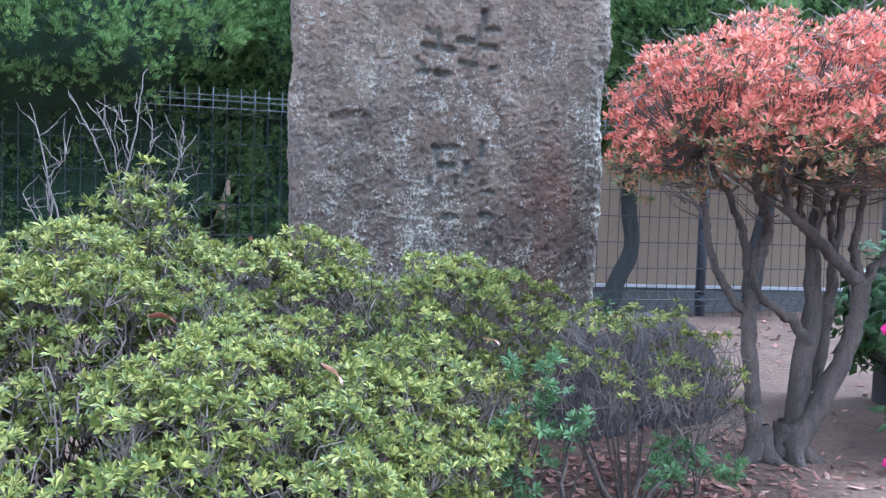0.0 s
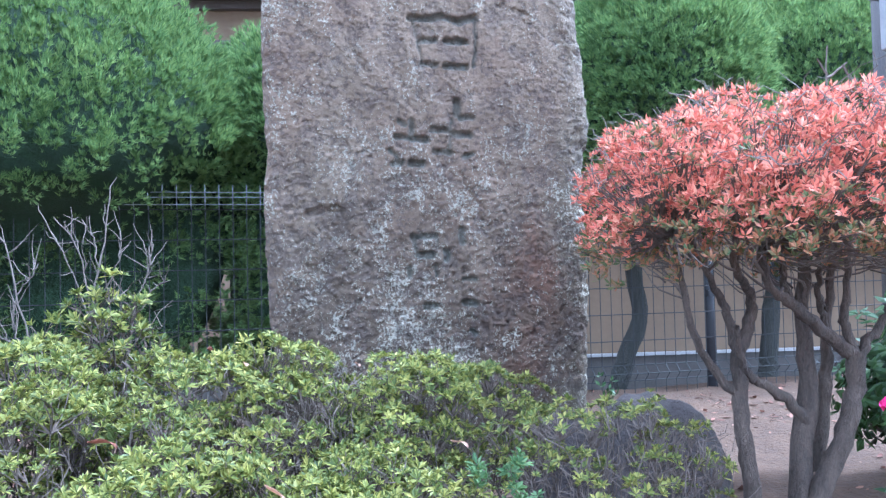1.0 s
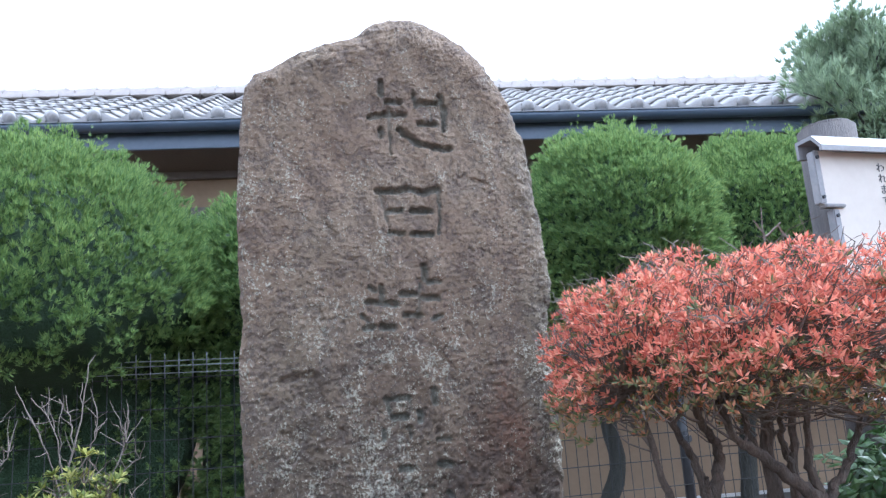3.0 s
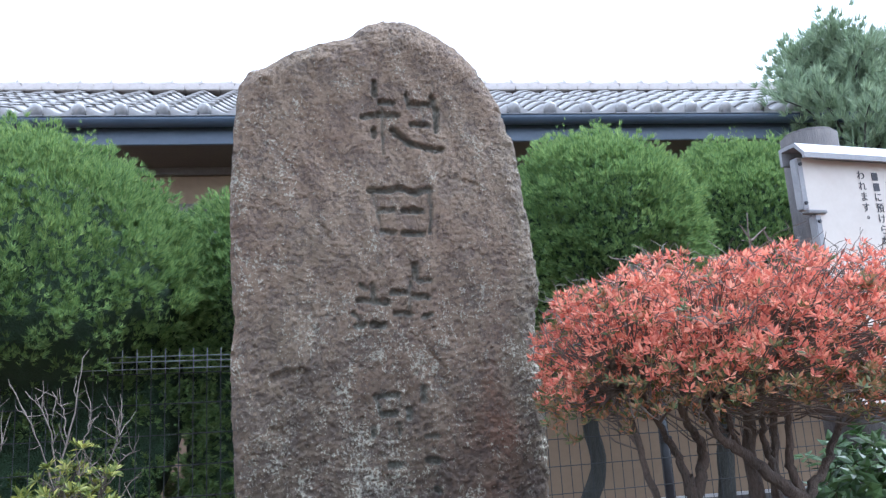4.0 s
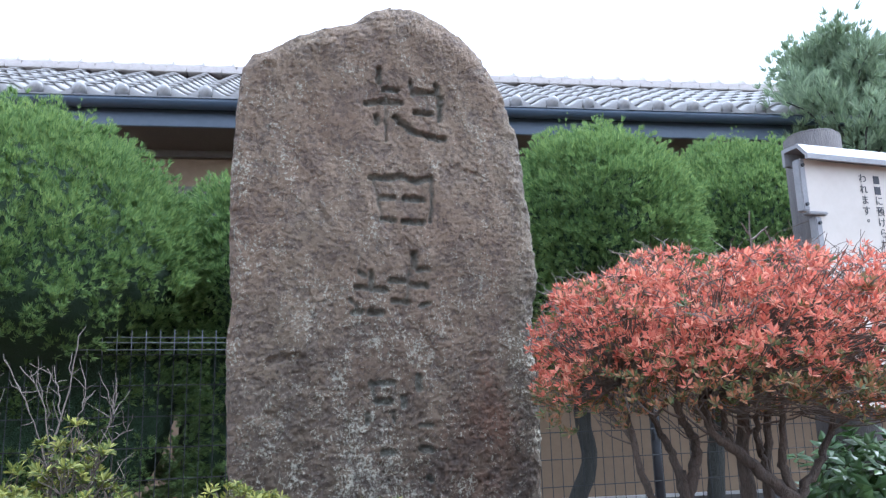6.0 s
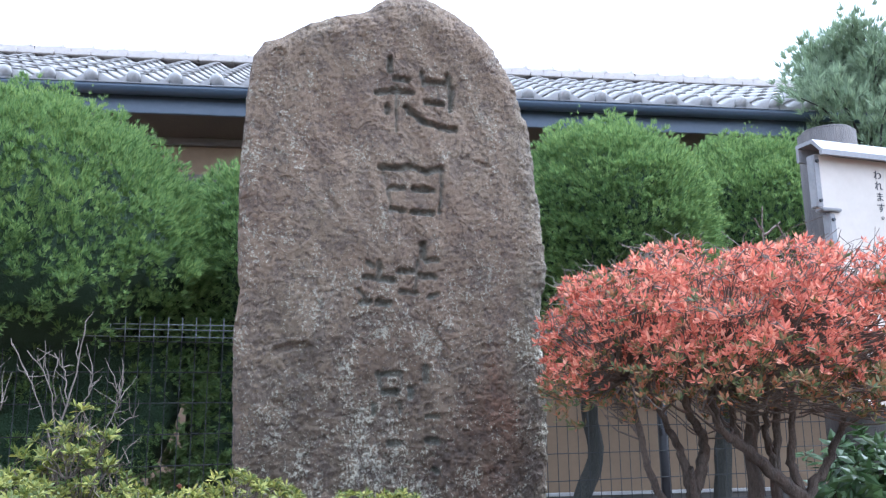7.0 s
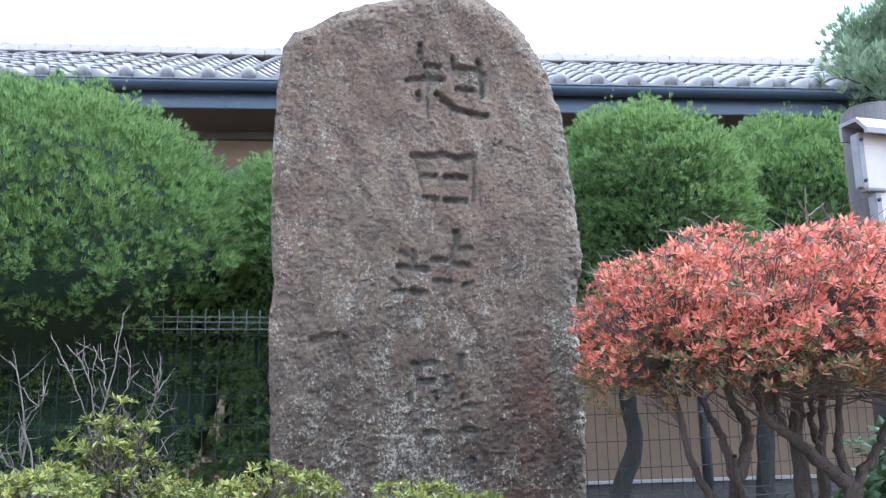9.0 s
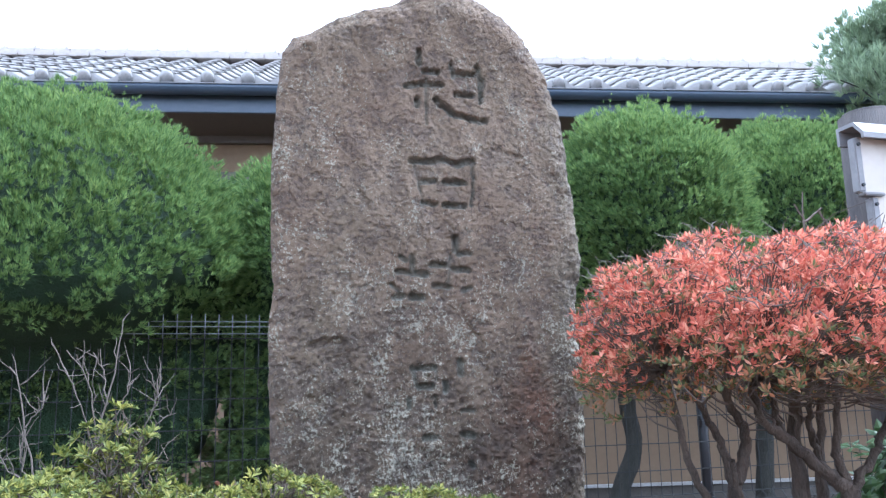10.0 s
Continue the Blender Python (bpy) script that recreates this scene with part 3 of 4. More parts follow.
def make_stone():
    lz, lx = np.array(LEFT).T
    rz, rx = np.array(RIGHT).T
    zs = np.concatenate([np.linspace(-0.12, 0.3, 40, endpoint=False), np.linspace(0.3, 1.72, 355, endpoint=False),
                         1.72 + 0.174 * np.sin(np.linspace(0, math.pi / 2, 70))])
    nc, nb = 230, 30
    xl = np.interp(zs, lz, lx) + 0.004 * value_noise(np.stack([0 * zs, 0 * zs, zs], 1), 22) + 0.002 * value_noise(np.stack([0 * zs, 0 * zs, zs], 1), 60) * (zs < 1.55)
    xr = np.interp(zs, rz, rx) + 0.004 * value_noise(np.stack([0 * zs + 9, 0 * zs, zs], 1), 22) + 0.004 * value_noise(np.stack([0 * zs + 7, 0 * zs, zs], 1), 55)
    # front face: even columns, a little closer at the edges
    u = np.linspace(-1, 1, nc)
    u = 0.5 + 0.5 * (0.85 * u + 0.15 * np.sin(u * math.pi / 2))
    X = xl[:, None] + (xr - xl)[:, None] * u[None]
    Z = np.repeat(zs[:, None], nc, 1)
    # distance to the outline, for the rounded edge
    line = np.concatenate([np.stack([xl, zs], 1), np.stack([xr, zs], 1)[::-1]])
    run = np.concatenate([[0], np.cumsum(np.hypot(*np.diff(line, axis=0).T))])
    at = np.linspace(0, run[-1], 1300)
    edge = np.stack([np.interp(at, run, line[:, 0]), np.interp(at, run, line[:, 1])], 1)
    flat = np.stack([X.ravel(), Z.ravel()], 1).astype(np.float32)
    d = np.full(len(flat), 9.0, np.float32)
    for e in edge.astype(np.float32):
        d = np.minimum(d, (flat[:, 0] - e[0]) ** 2 + (flat[:, 1] - e[1]) ** 2)
    d = np.sqrt(d).reshape(X.shape)
    R = np.where(X > 1.0, 0.055 + 0.035 * np.clip((Z - 0.75) / 0.2, 0, 1) * np.clip((1.6 - Z) / 0.2, 0, 1), 0.035) + 0.07 * np.clip((Z - 1.5) / 0.3, 0, 1)
    k = np.clip(1 - d / R, 0, 1)
    back = R * (1 - np.sqrt(np.maximum(0, 1 - k * k)))
    p = np.stack([X, 0 * X, Z], -1).reshape(-1, 3)
    broad = value_noise(p, 2.2).reshape(X.shape)
    slant = value_noise(np.stack([p[:, 0] * 6 + p[:, 2] * 3.0, 0 * p[:, 0], p[:, 2] * 1.6 - p[:, 0] * 0.8], 1), 2.3, 3).reshape(X.shape)
    rough = value_noise(p, 19, 5).reshape(X.shape)
    grit = value_noise(p, 62, 8).reshape(X.shape)
    fine = value_noise(p, 110, 13).reshape(X.shape)
    crust = np.clip(1.45 - Z, 0.2, 1)
    chip = value_noise(p, 26, 17).reshape(X.shape) + 0.7 * value_noise(p, 60, 19).reshape(X.shape)
    holes = np.maximum(0, value_noise(p, 75, 41).reshape(X.shape) - 0.3)
    pits = np.maximum(0, value_noise(p, 33, 21).reshape(X.shape) - 0.33)
    Y = 2.275 - 0.06 * (Z - 0.45) + back - 0.014 * broad - 0.006 * slant - 0.003 * rough * crust - 0.0035 * grit * crust + 0.018 * pits * crust + 0.016 * holes * crust - 0.0035 * fine - 0.012 * k * chip
    wob = 0.004 * value_noise(p, 40, 2).reshape(X.shape)
    cut = np.zeros_like(X)
    for group, depth in ((SIGN_A, 0.023), (SIGN_B, 0.023), (SIGN_C, 0.022), (SIGN_D, 0.017)):
        f = stroke_field(X + wob, Z + wob, group)
        cut = np.maximum(cut, f * depth)
    Y += cut * (0.85 + 0.45 * grit + 0.35 * rough)
    Y += 0.012 * stroke_field(X + 2 * wob, Z + 2 * wob, SCARS) * (0.7 + 0.6 * rough)
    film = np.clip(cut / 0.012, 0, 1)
    front = np.stack([X, Y, Z], -1)
    # the back: a rough half oval
    a = np.linspace(0, math.pi, nb + 2)[1:-1]
    mid, half = (xl + xr) / 2, (xr - xl) / 2
    thick = 0.29 * np.clip(half / 0.42, 0.0, 1) ** 0.6
    sq = np.sign(np.cos(a)) * np.abs(np.cos(a)) ** 0.45
    BX = mid[:, None] + half[:, None] * sq[None] * 0.995
    BY = Y[:, -1][:, None] * (1 + sq[None]) / 2 + Y[:, 0][:, None] * (1 - sq[None]) / 2 + thick[:, None] * np.sin(a)[None] ** 0.7
    q = np.stack([BX, BY, np.repeat(zs[:, None], nb, 1)], -1)
    q[:, :, 1] += 0.02 * value_noise(q.reshape(-1, 3), 7, 4).reshape(q.shape[:2])
    ring = np.concatenate([front, q], 1)
    n, m = ring.shape[:2]
    i, j = np.meshgrid(np.arange(n - 1), np.arange(m), indexing="ij")
    c, e = i * m + j, i * m + (j + 1) % m
    verts = ring.reshape(-1, 3)
    faces = np.stack([c, e, e + m, c + m], -1).reshape(-1, 4)
    me = mesh_np("stone_monument", verts - np.array([1.0, 2.3, 0]), faces, STONE, True)
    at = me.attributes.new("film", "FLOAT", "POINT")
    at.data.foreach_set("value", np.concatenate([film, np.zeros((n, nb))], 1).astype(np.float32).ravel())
    # close the top
    bm = bmesh.new()
    bm.from_mesh(me)
    bm.verts.ensure_lookup_table()
    bm.faces.new([bm.verts[(n - 1) * m + t] for t in range(m)])
    bm.to_mesh(me)
    bm.free()
    ob = new("stone_monument", me)
    ob.location = (1.0, 2.3, 0)
    tagged(ob, "tall rough reddish-grey standing stone with worn cut characters and pale lichen", "monument")


make_stone()

# ---- clipped junipers behind and over the fence ----
def spray(blades, length, spread, slim=0.085):
    """A tuft of narrow pointed blades about +z."""
    v, f = [], []
    for k in range(blades):
        a, t = rng.uniform(0, 2 * math.pi), rng.uniform(0, spread)
        out = np.array([math.cos(a) * math.sin(t), math.sin(a) * math.sin(t), math.cos(t)])
        side = np.cross(out, rng.normal(size=3))
        side /= np.linalg.norm(side)
        ln, w = length * rng.uniform(0.6, 1.15), length * slim
        o = len(v)
        v += [out * ln * 0.25 + side * w, out * ln * 0.25 - side * w, out * ln]
        f += [(o, o + 1, o + 2)]
    return np.array(v), np.array(f)


SPRAYS = [spray(16, 0.036, 0.6, 0.055) for _ in range(5)]
LONG_SPRAYS = [spray(22, 0.085, 0.7, 0.04) for _ in range(4)]


def crown_surface(dirs, c, r, lump, skirt=0.0):
    """Places on a lumpy crown; below the fence's top it keeps behind the wires."""
    form = dirs.copy()
    if skirt:
        under = dirs[:, 2] < 0
        wide = np.hypot(dirs[:, 0], dirs[:, 1]) + 1e-6
        grow = np.where(under, (1 - dirs[:, 2] ** 6) ** 0.5 / wide, 1)
        form[:, 0] *= np.minimum(grow, 3)
        form[:, 1] *= np.minimum(grow, 3)
        form[:, 2] *= np.where(under, skirt, 1)
    p = np.asarray(c) + form * np.asarray(r)
    n1, n2 = value_noise(p, 4.5, lump), np.abs(value_noise(p, 9.5, lump + 3))
    p = p + dirs * (0.05 * n1 + 0.06 * n2 - 0.035)[:, None]
    edge = 1.10 - 0.16 * np.clip((0.25 - p[:, 0]) / 0.2, 0, 1)
    low = np.clip((edge - p[:, 2]) / 0.12, 0, 1)
    p[:, 1] = np.where(p[:, 1] < 3.52, p[:, 1] * (1 - low) + 3.52 * low, p[:, 1])
    return p


def sphere_dirs(n):
    k = np.arange(n) + 0.5
    z = 1 - 2 * k / n
    a = math.pi * (1 + 5 ** 0.5) * k
    s = np.sqrt(1 - z * z)
    return np.stack([s * np.cos(a), s * np.sin(a), z], 1)


def make_juniper(c, r, count, label, lump, trunks, shoots=30, mat=JUNIPER, skirt=0.0):
    ob = thing("clipped_juniper", pose(c[0], c[1], float(ground_z(c[0], c[1]))), label, "shrub", "junipers behind the fence")
    base = np.array(ob.matrix_basis.translation)
    # solid core, coloured dark green for the shade inside the crown
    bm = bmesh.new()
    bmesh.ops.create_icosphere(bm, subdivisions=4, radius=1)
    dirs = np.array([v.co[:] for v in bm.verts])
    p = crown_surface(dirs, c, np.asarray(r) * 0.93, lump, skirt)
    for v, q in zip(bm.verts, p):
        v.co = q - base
    part("inner_crown", bm_mesh("inner_crown", bm, SHADE_CORE, True), ob, "solid core coloured dark as the shade between the sprays")
    # rounded tufts of sprays, crowded over the whole crown with dark creases between them
    each = 25
    dirs = sphere_dirs(count // each)
    dirs += rng.normal(size=dirs.shape) * 0.02
    dirs /= np.linalg.norm(dirs, axis=1)[:, None]
    dirs = dirs[(dirs[:, 1] < 0.35) & (dirs[:, 2] > -0.95)]
    p = crown_surface(dirs, c, r, lump, skirt)
    axis = dirs / np.asarray(r) + np.array([0, -0.1, 0.55]) + rng.normal(size=dirs.shape) * 0.25
    axis /= np.linalg.norm(axis, axis=1)[:, None]
    keep = (p[:, 2] > 0.88) | (value_noise(p, 6.0, lump + 9) > -0.02)
    fluff = rng.uniform(0.028, 0.062, keep.sum())
    g = rng.normal(size=(keep.sum(), each, 3))
    g /= np.linalg.norm(g, axis=2)[:, :, None]
    g += 0.75 * axis[keep][:, None]
    at = p[keep][:, None] + (g * 0.8 + axis[keep][:, None] * rng.uniform(-0.2, 1.3, (keep.sum(), each, 1))) * fluff[:, None, None]
    turn = 0.6 * g + 0.8 * axis[keep][:, None] + np.array([0, 0, 0.35])
    s = Soup()
    scatter(s, SPRAYS, at.reshape(-1, 3) - base, turn.reshape(-1, 3), rng.uniform(0.7, 1.25, at.shape[0] * each))
    tops = np.flatnonzero(dirs[:, 2] > 0.35)
    pick = rng.choice(tops, shoots)
    for q in p[pick]:
        tall = rng.uniform(0.09, 0.22)
        hs = np.linspace(0, tall, 7)
        line = q - base + np.stack([rng.normal(0, 0.006, 7).cumsum(), rng.normal(0, 0.006, 7).cumsum(), hs], 1)
        scatter(s, LONG_SPRAYS, line, np.tile((0, 0, 1.0), (7, 1)) + rng.normal(size=(7, 3)) * 0.25, np.linspace(0.5, 0.25, 7))
    part("foliage", s.mesh("foliage", mat), ob)
    for pts, rad in trunks:
        s = Soup()
        tube(s, curve_points(np.array(pts) - base, 16), rad, rad * 0.7, 10, 0.06)
        part("trunk", s.mesh("trunk", DARK_BARK, True), ob, "dark furrowed trunk")
    return ob


make_juniper((-0.44, 3.72, 1.10), (0.97, 0.78, 0.76), 54000, "large rounded green juniper clipped to a dome", 1.0,
             [([(-0.35, 3.8, -0.1), (-0.38, 3.82, 0.3), (-0.3, 3.8, 0.7), (-0.4, 3.8, 1.1)], 0.05), ([(0.02, 4.05, -0.05), (0.1, 4.05, 0.3), (0.0, 4.0, 0.8)], 0.035)], 45, skirt=1.3)
make_juniper((0.84, 3.85, 1.10), (0.46, 0.53, 0.61), 25000, "smaller green juniper growing against its larger neighbour", 4.0,
             [([(0.75, 3.85, -0.1), (0.8, 3.9, 0.4), (0.8, 3.85, 1.0)], 0.04)], 16, skirt=1.75)
make_juniper((2.46, 3.66, 1.40), (0.445, 0.62, 0.57), 36000, "rounded green juniper on a bare leaning trunk", 7.0,
             [([(2.36, 3.90, -0.05), (2.42, 3.9, 0.14), (2.51, 3.9, 0.36), (2.48, 3.9, 0.62), (2.5, 3.85, 1.2)], 0.052)], 26)
make_juniper((3.58, 3.9, 1.44), (0.56, 0.63, 0.645), 38000, "green juniper with long feathery top shoots", 11.0,
             [([(3.27, 3.9, -0.05), (3.3, 3.9, 0.3), (3.36, 3.9, 0.62), (3.5, 3.9, 1.2)], 0.05)], 40)


def make_conifer():
    base = np.array([5.38, 4.58, -0.40])
    ob = thing("conifer_tree", pose(*base), "feathery blue-green conifer in front of the tiled roof", "tree")
    s = Soup()
    tube(s, curve_points([(0, 0, 0), (0.05, 0, 1.6), (-0.02, 0.02, 3.0), (0.03, 0, 3.9)], 20), 0.10, 0.03, 9, 0.05)
    part("trunk", s.mesh("trunk", DARK_BARK, True), ob)
    limbs, fol = Soup(), Soup()
    for k in range(125):
        h = rng.uniform(1.25, 3.75)
        a = rng.uniform(0, 2 * math.pi)
        ln = (1.95 - 0.64 * (h - 1.25)) * (0.5 + 0.55 * abs(math.sin(2.3 * a + 3.1 * h))) * rng.uniform(0.85, 1.05)
        tip = np.array([math.cos(a) * ln, math.sin(a) * ln * 0.7, h + 0.3 * ln])
        line = curve_points(wander((0, 0, h - 0.1), tip, 5, 0.05, 0.06), 12)
        tube(limbs, line, 0.016, 0.004, 5)
        for q in line[3:]:
            m = 11
            off = np.clip(rng.normal(size=(m, 3)), -1.5, 1.5) * np.array([0.08, 0.08, 0.065])
            scatter(fol, LONG_SPRAYS, q + off, off * 5 + np.array([0, 0, 0.7]) + (tip - line[0]) * 0.5, rng.uniform(0.8, 1.5, m))
    part("limbs", limbs.mesh("limbs", DARK_BARK), ob)
    part("crown", fol.mesh("crown", JUNIPER_FAR), ob)


make_conifer()


# ---- the notice board on a round post ----
def make_sign():
    ob = thing("notice_board", pose(2.225, 1.90, 0), "white enamel notice board with metal cap on round timber posts", "sign")
    bm = bmesh.new()
    bmesh.ops.create_cone(bm, cap_ends=True, segments=28, radius1=0.095, radius2=0.09, depth=1.62)
    bmesh.ops.bevel(bm, geom=[e for e in bm.edges if e.verts[0].co.z > 0.8 and e.verts[1].co.z > 0.8], offset=0.012, segments=3, affect="EDGES")
    me = bm_mesh("post", bm, POST_WOOD, True)
    for x in (0.185, 1.25):
        part("post", me, ob, m=pose(x, 0.135, 0.68))
    panel = part("panel", bm_mesh("panel", box(1.32, 0.022, 0.765, 0.003, (0.685, 0, 0.965)), SIGN_WHITE), ob)
    # folded metal cap
    bm = bmesh.new()
    prof = ((-0.055, 1.335), (-0.055, 1.352), (-0.02, 1.392), (0.05, 1.392), (0.05, 1.335), (0.04, 1.335), (0.04, 1.38), (-0.016, 1.38), (-0.045, 1.348), (-0.045, 1.335))
    a, b = ([bm.verts.new((u, y, z)) for y, z in prof] for u in (-0.028, 1.40))
    for k in range(len(prof)):
        bm.faces.new((a[k - 1], a[k], b[k], b[k - 1]))
    bm.faces.new(a)
    bm.faces.new(b)
    part("cap", bm_mesh("cap", bm, SIGN_METAL), ob, "folded dull metal cap")
    # the panel's stepped upper corner with its folded edge
    wing = part("corner_plate", bm_mesh("corner_plate", box(0.072, 0.018, 0.172, 0.002, (0.018, -0.004, 1.262)), SIGN_WHITE), ob, "white corner plate with a folded lower lip")
    part("fold", bm_mesh("fold", box(0.074, 0.034, 0.010, 0.003, (0.018, -0.010, 1.172)), SIGN_METAL), wing)
    bolt = bmesh.new()
    bmesh.ops.create_cone(bolt, cap_ends=True, segments=10, radius1=0.006, radius2=0.005, depth=0.006)
    bolt_me = bm_mesh("bolt", bolt, POST)
    for x, z, tall in ((-0.016, 1.262, 0.165), (0.024, 1.095, 0.135), (0.008, 0.93, 0.16)):
        k = part("bracket", bm_mesh("bracket", box(0.024, 0.03, tall, 0.003), SIGN_METAL), ob, "small metal edge bracket", pose(x, -0.002, z))
        for dz in (-tall / 2 + 0.02, tall / 2 - 0.02):
            part("bolt", bolt_me, k, m=pose(0, -0.018, dz, 90))

    def glyph(ch, x, z, size):
        c = bpy.data.curves.new("letter", "FONT")
        c.body, c.size, c.align_x, c.align_y, c.extrude = ch, size, "CENTER", "CENTER", 0.0006
        t = new("letter", c)
        me = bpy.data.meshes.new_from_object(t.evaluated_get(bpy.context.evaluated_depsgraph_get()))
        bpy.data.objects.remove(t)
        me.materials.clear()
        me.materials.append(SIGN_INK)
        part("letter", me, panel, m=pose(x, -0.0125, z, 90))

    def bar(x, z, w, h):
        part("letter_bar", bm_mesh("letter_bar", box(w, 0.001, h, 0.0, (x, -0.0122, z)), SIGN_INK), panel)

    gap, size = 0.0355, 0.033
    for x, z, text in ((0.224, 1.298, "われます。"), (0.281, 1.298, "##に預けられここで余"), (0.334, 1.270, "また、##館"), (0.125, 0.76, "##市")):
        for k, ch in enumerate(text):
            if ch == "#":
                bar(x, z - k * gap, 0.024, 0.026)
            elif ch == "。":
                glyph(ch, x + 0.012, z - k * gap + 0.012, size)
            else:
                glyph(ch, x, z - k * gap, size)


make_sign()


# ---- azaleas in front of the stone ----
AZ_FORMS = [whorl(12, 2, 66, 0.0150, 0.0050) for _ in range(8)]


def make_azalea(label, mounds, clumps, per, seed, mat=AZALEA, dead=600, clump_r=(0.035, 0.065), fill=0.5, gap=-0.05, leaf=1.0):
    """A dense low shrub: pads of leaf whorls over a tangle of grey twigs."""
    global rng
    rng = np.random.default_rng(seed)
    cx, cy = mounds[0][0], mounds[0][1]
    base = np.array([cx, cy, float(ground_z(cx, cy))])
    ob = thing("azalea_shrub", pose(*base), label, "shrub", "azaleas before the stone")
    leaves, twigs, fine = Soup(), Soup(), Soup()
    weights = np.array([m[2] * m[3] for m in mounds])
    picks = rng.choice(len(mounds), clumps, p=weights / weights.sum())
    placed = []
    for k in picks:
        mx, my, rx, ry, top, bottom = mounds[k]
        for _ in range(30):
            rr, a = math.sqrt(rng.random()), rng.uniform(0, 2 * math.pi)
            low = rng.random() < fill
            if low:
                rr, a = rng.uniform(0.8, 1.0), rng.uniform(math.pi * 0.95, math.pi * 2.05)
            x, y = mx + rx * rr * math.cos(a), my + ry * rr * math.sin(a)
            crest = bottom + (top - bottom) * (1 - rr ** 3.2 * 0.55)
            swell = noise.noise(Vector((x * 5.5, y * 5.5, seed + 4.3)))
            z = rng.uniform(bottom, crest) if low else crest + 0.12 * swell - 0.01 - 0.035 * rng.random() ** 2
            if swell < (gap - 0.25 if low else gap):
                continue
            if all((x - q[0]) ** 2 + (y - q[1]) ** 2 + (z - q[2]) ** 2 > 0.0034 for q in placed):
                break
        else:
            continue
        placed.append((x, y, z))
        rc = rng.uniform(*clump_r)
        n = max(4, int(0.72 * per * (rc / 0.06) ** 2 * rng.uniform(0.7, 1.2)))
        rad, th = np.sqrt(rng.random(n)), rng.uniform(0, 2 * math.pi, n)
        lean = np.array([math.cos(a), math.sin(a), 0]) * (0.35 if rr > 0.75 else 0.12)
        off = np.stack([rad * np.cos(th), rad * np.sin(th), 0.55 * (1 - rad ** 2) - 0.15], 1) * rc
        off[:, 2] += rng.normal(0, 0.005, n)
        nor = off * np.array([9, 9, 4]) + np.array([0, -0.12, 1.0]) + lean + rng.normal(size=(n, 3)) * 0.2
        c = np.array([x, y, z])
        scatter(leaves, AZ_FORMS, c + off - base, nor, leaf * rng.uniform(0.75, 1.3, n))
        root = np.array([mx + (x - mx) * 0.25, my + (y - my) * 0.25, float(ground_z(mx, my)) - 0.01])
        knee = np.array([mx + (x - mx) * 0.7, my + (y - my) * 0.7, root[2] + (z - root[2]) * 0.5]) + rng.normal(size=3) * 0.035
        tube(twigs, curve_points(np.array([root, knee, c - (0, 0, 0.03)]) - base, 8), 0.0027, 0.0011, 5)
        for q in off[:: max(1, n // 9)]:
            tube(fine, wander(c - (0, 0, 0.045) - base, c + q - base, 4, 0.08), 0.0015, 0.0008, 3)
    for _ in range(dead):
        k = picks[rng.integers(len(picks))]
        mx, my, rx, ry, top, bottom = mounds[k]
        rr, a = math.sqrt(rng.random()), rng.uniform(0, 2 * math.pi)
        x, y = mx + rx * rr * math.cos(a), my + ry * rr * math.sin(a)
        z = rng.uniform(bottom * 0.5, bottom + (top - bottom) * 0.85 * (1 - 0.5 * rr ** 3))
        d = np.array([math.cos(a) * 0.5, math.sin(a) * 0.5, 1.0]) + rng.normal(size=3) * 0.5
        d *= rng.uniform(0.03, 0.09) / np.linalg.norm(d)
        p = np.array([x, y, z]) - base
        tube(fine, wander(p, p + d, 4, 0.1), 0.0014, 0.0006, 3)
    part("woody_base", twigs.mesh("woody_base", BARK, True), ob)
    part("twig_tangle", fine.mesh("twig_tangle", TWIG), ob, "tangle of fine grey twigs")
    part("foliage", leaves.mesh("foliage", mat), ob)
    return ob


make_azalea("dense yellow-green azalea with leaf pads over grey twigs", [(0.12, 1.28, 0.40, 0.20, 0.30, 0.04), (-0.30, 1.28, 0.36, 0.22, 0.31, 0.05), (0.50, 1.33, 0.24, 0.17, 0.25, 0.02), (0.22, 1.47, 0.3, 0.14, 0.37, 0.1), (-0.05, 1.10, 0.34, 0.11, 0.20, 0.0), (0.36, 1.12, 0.24, 0.09, 0.19, 0.0)], 400, 52, 3, dead=2600, fill=0.3, gap=0.0)
make_azalea("yellow-green azalea growing against the foot of the stone", [(0.64, 1.70, 0.28, 0.17, 0.425, 0.12), (0.40, 1.68, 0.28, 0.18, 0.44, 0.14), (0.70, 1.45, 0.18, 0.14, 0.265, 0.04), (0.95, 1.80, 0.19, 0.10, 0.37, 0.16)], 270, 50, 5, fill=0.25, dead=1900, gap=-0.12)
make_azalea("low azalea with mottled green leaf pads", [(0.02, 1.68, 0.28, 0.18, 0.445, 0.14), (-0.42, 1.64, 0.38, 0.28, 0.44, 0.14)], 190, 50, 8, fill=0.25, dead=1300, gap=-0.1)
make_azalea("taller azalea with a leafy top shoot beside bare branches", [(0.18, 1.84, 0.125, 0.09, 0.55, 0.34), (0.19, 1.86, 0.06, 0.05, 0.625, 0.42)], 120, 26, 31, fill=0.4, clump_r=(0.03, 0.055), dead=150, gap=-1, leaf=1.35)
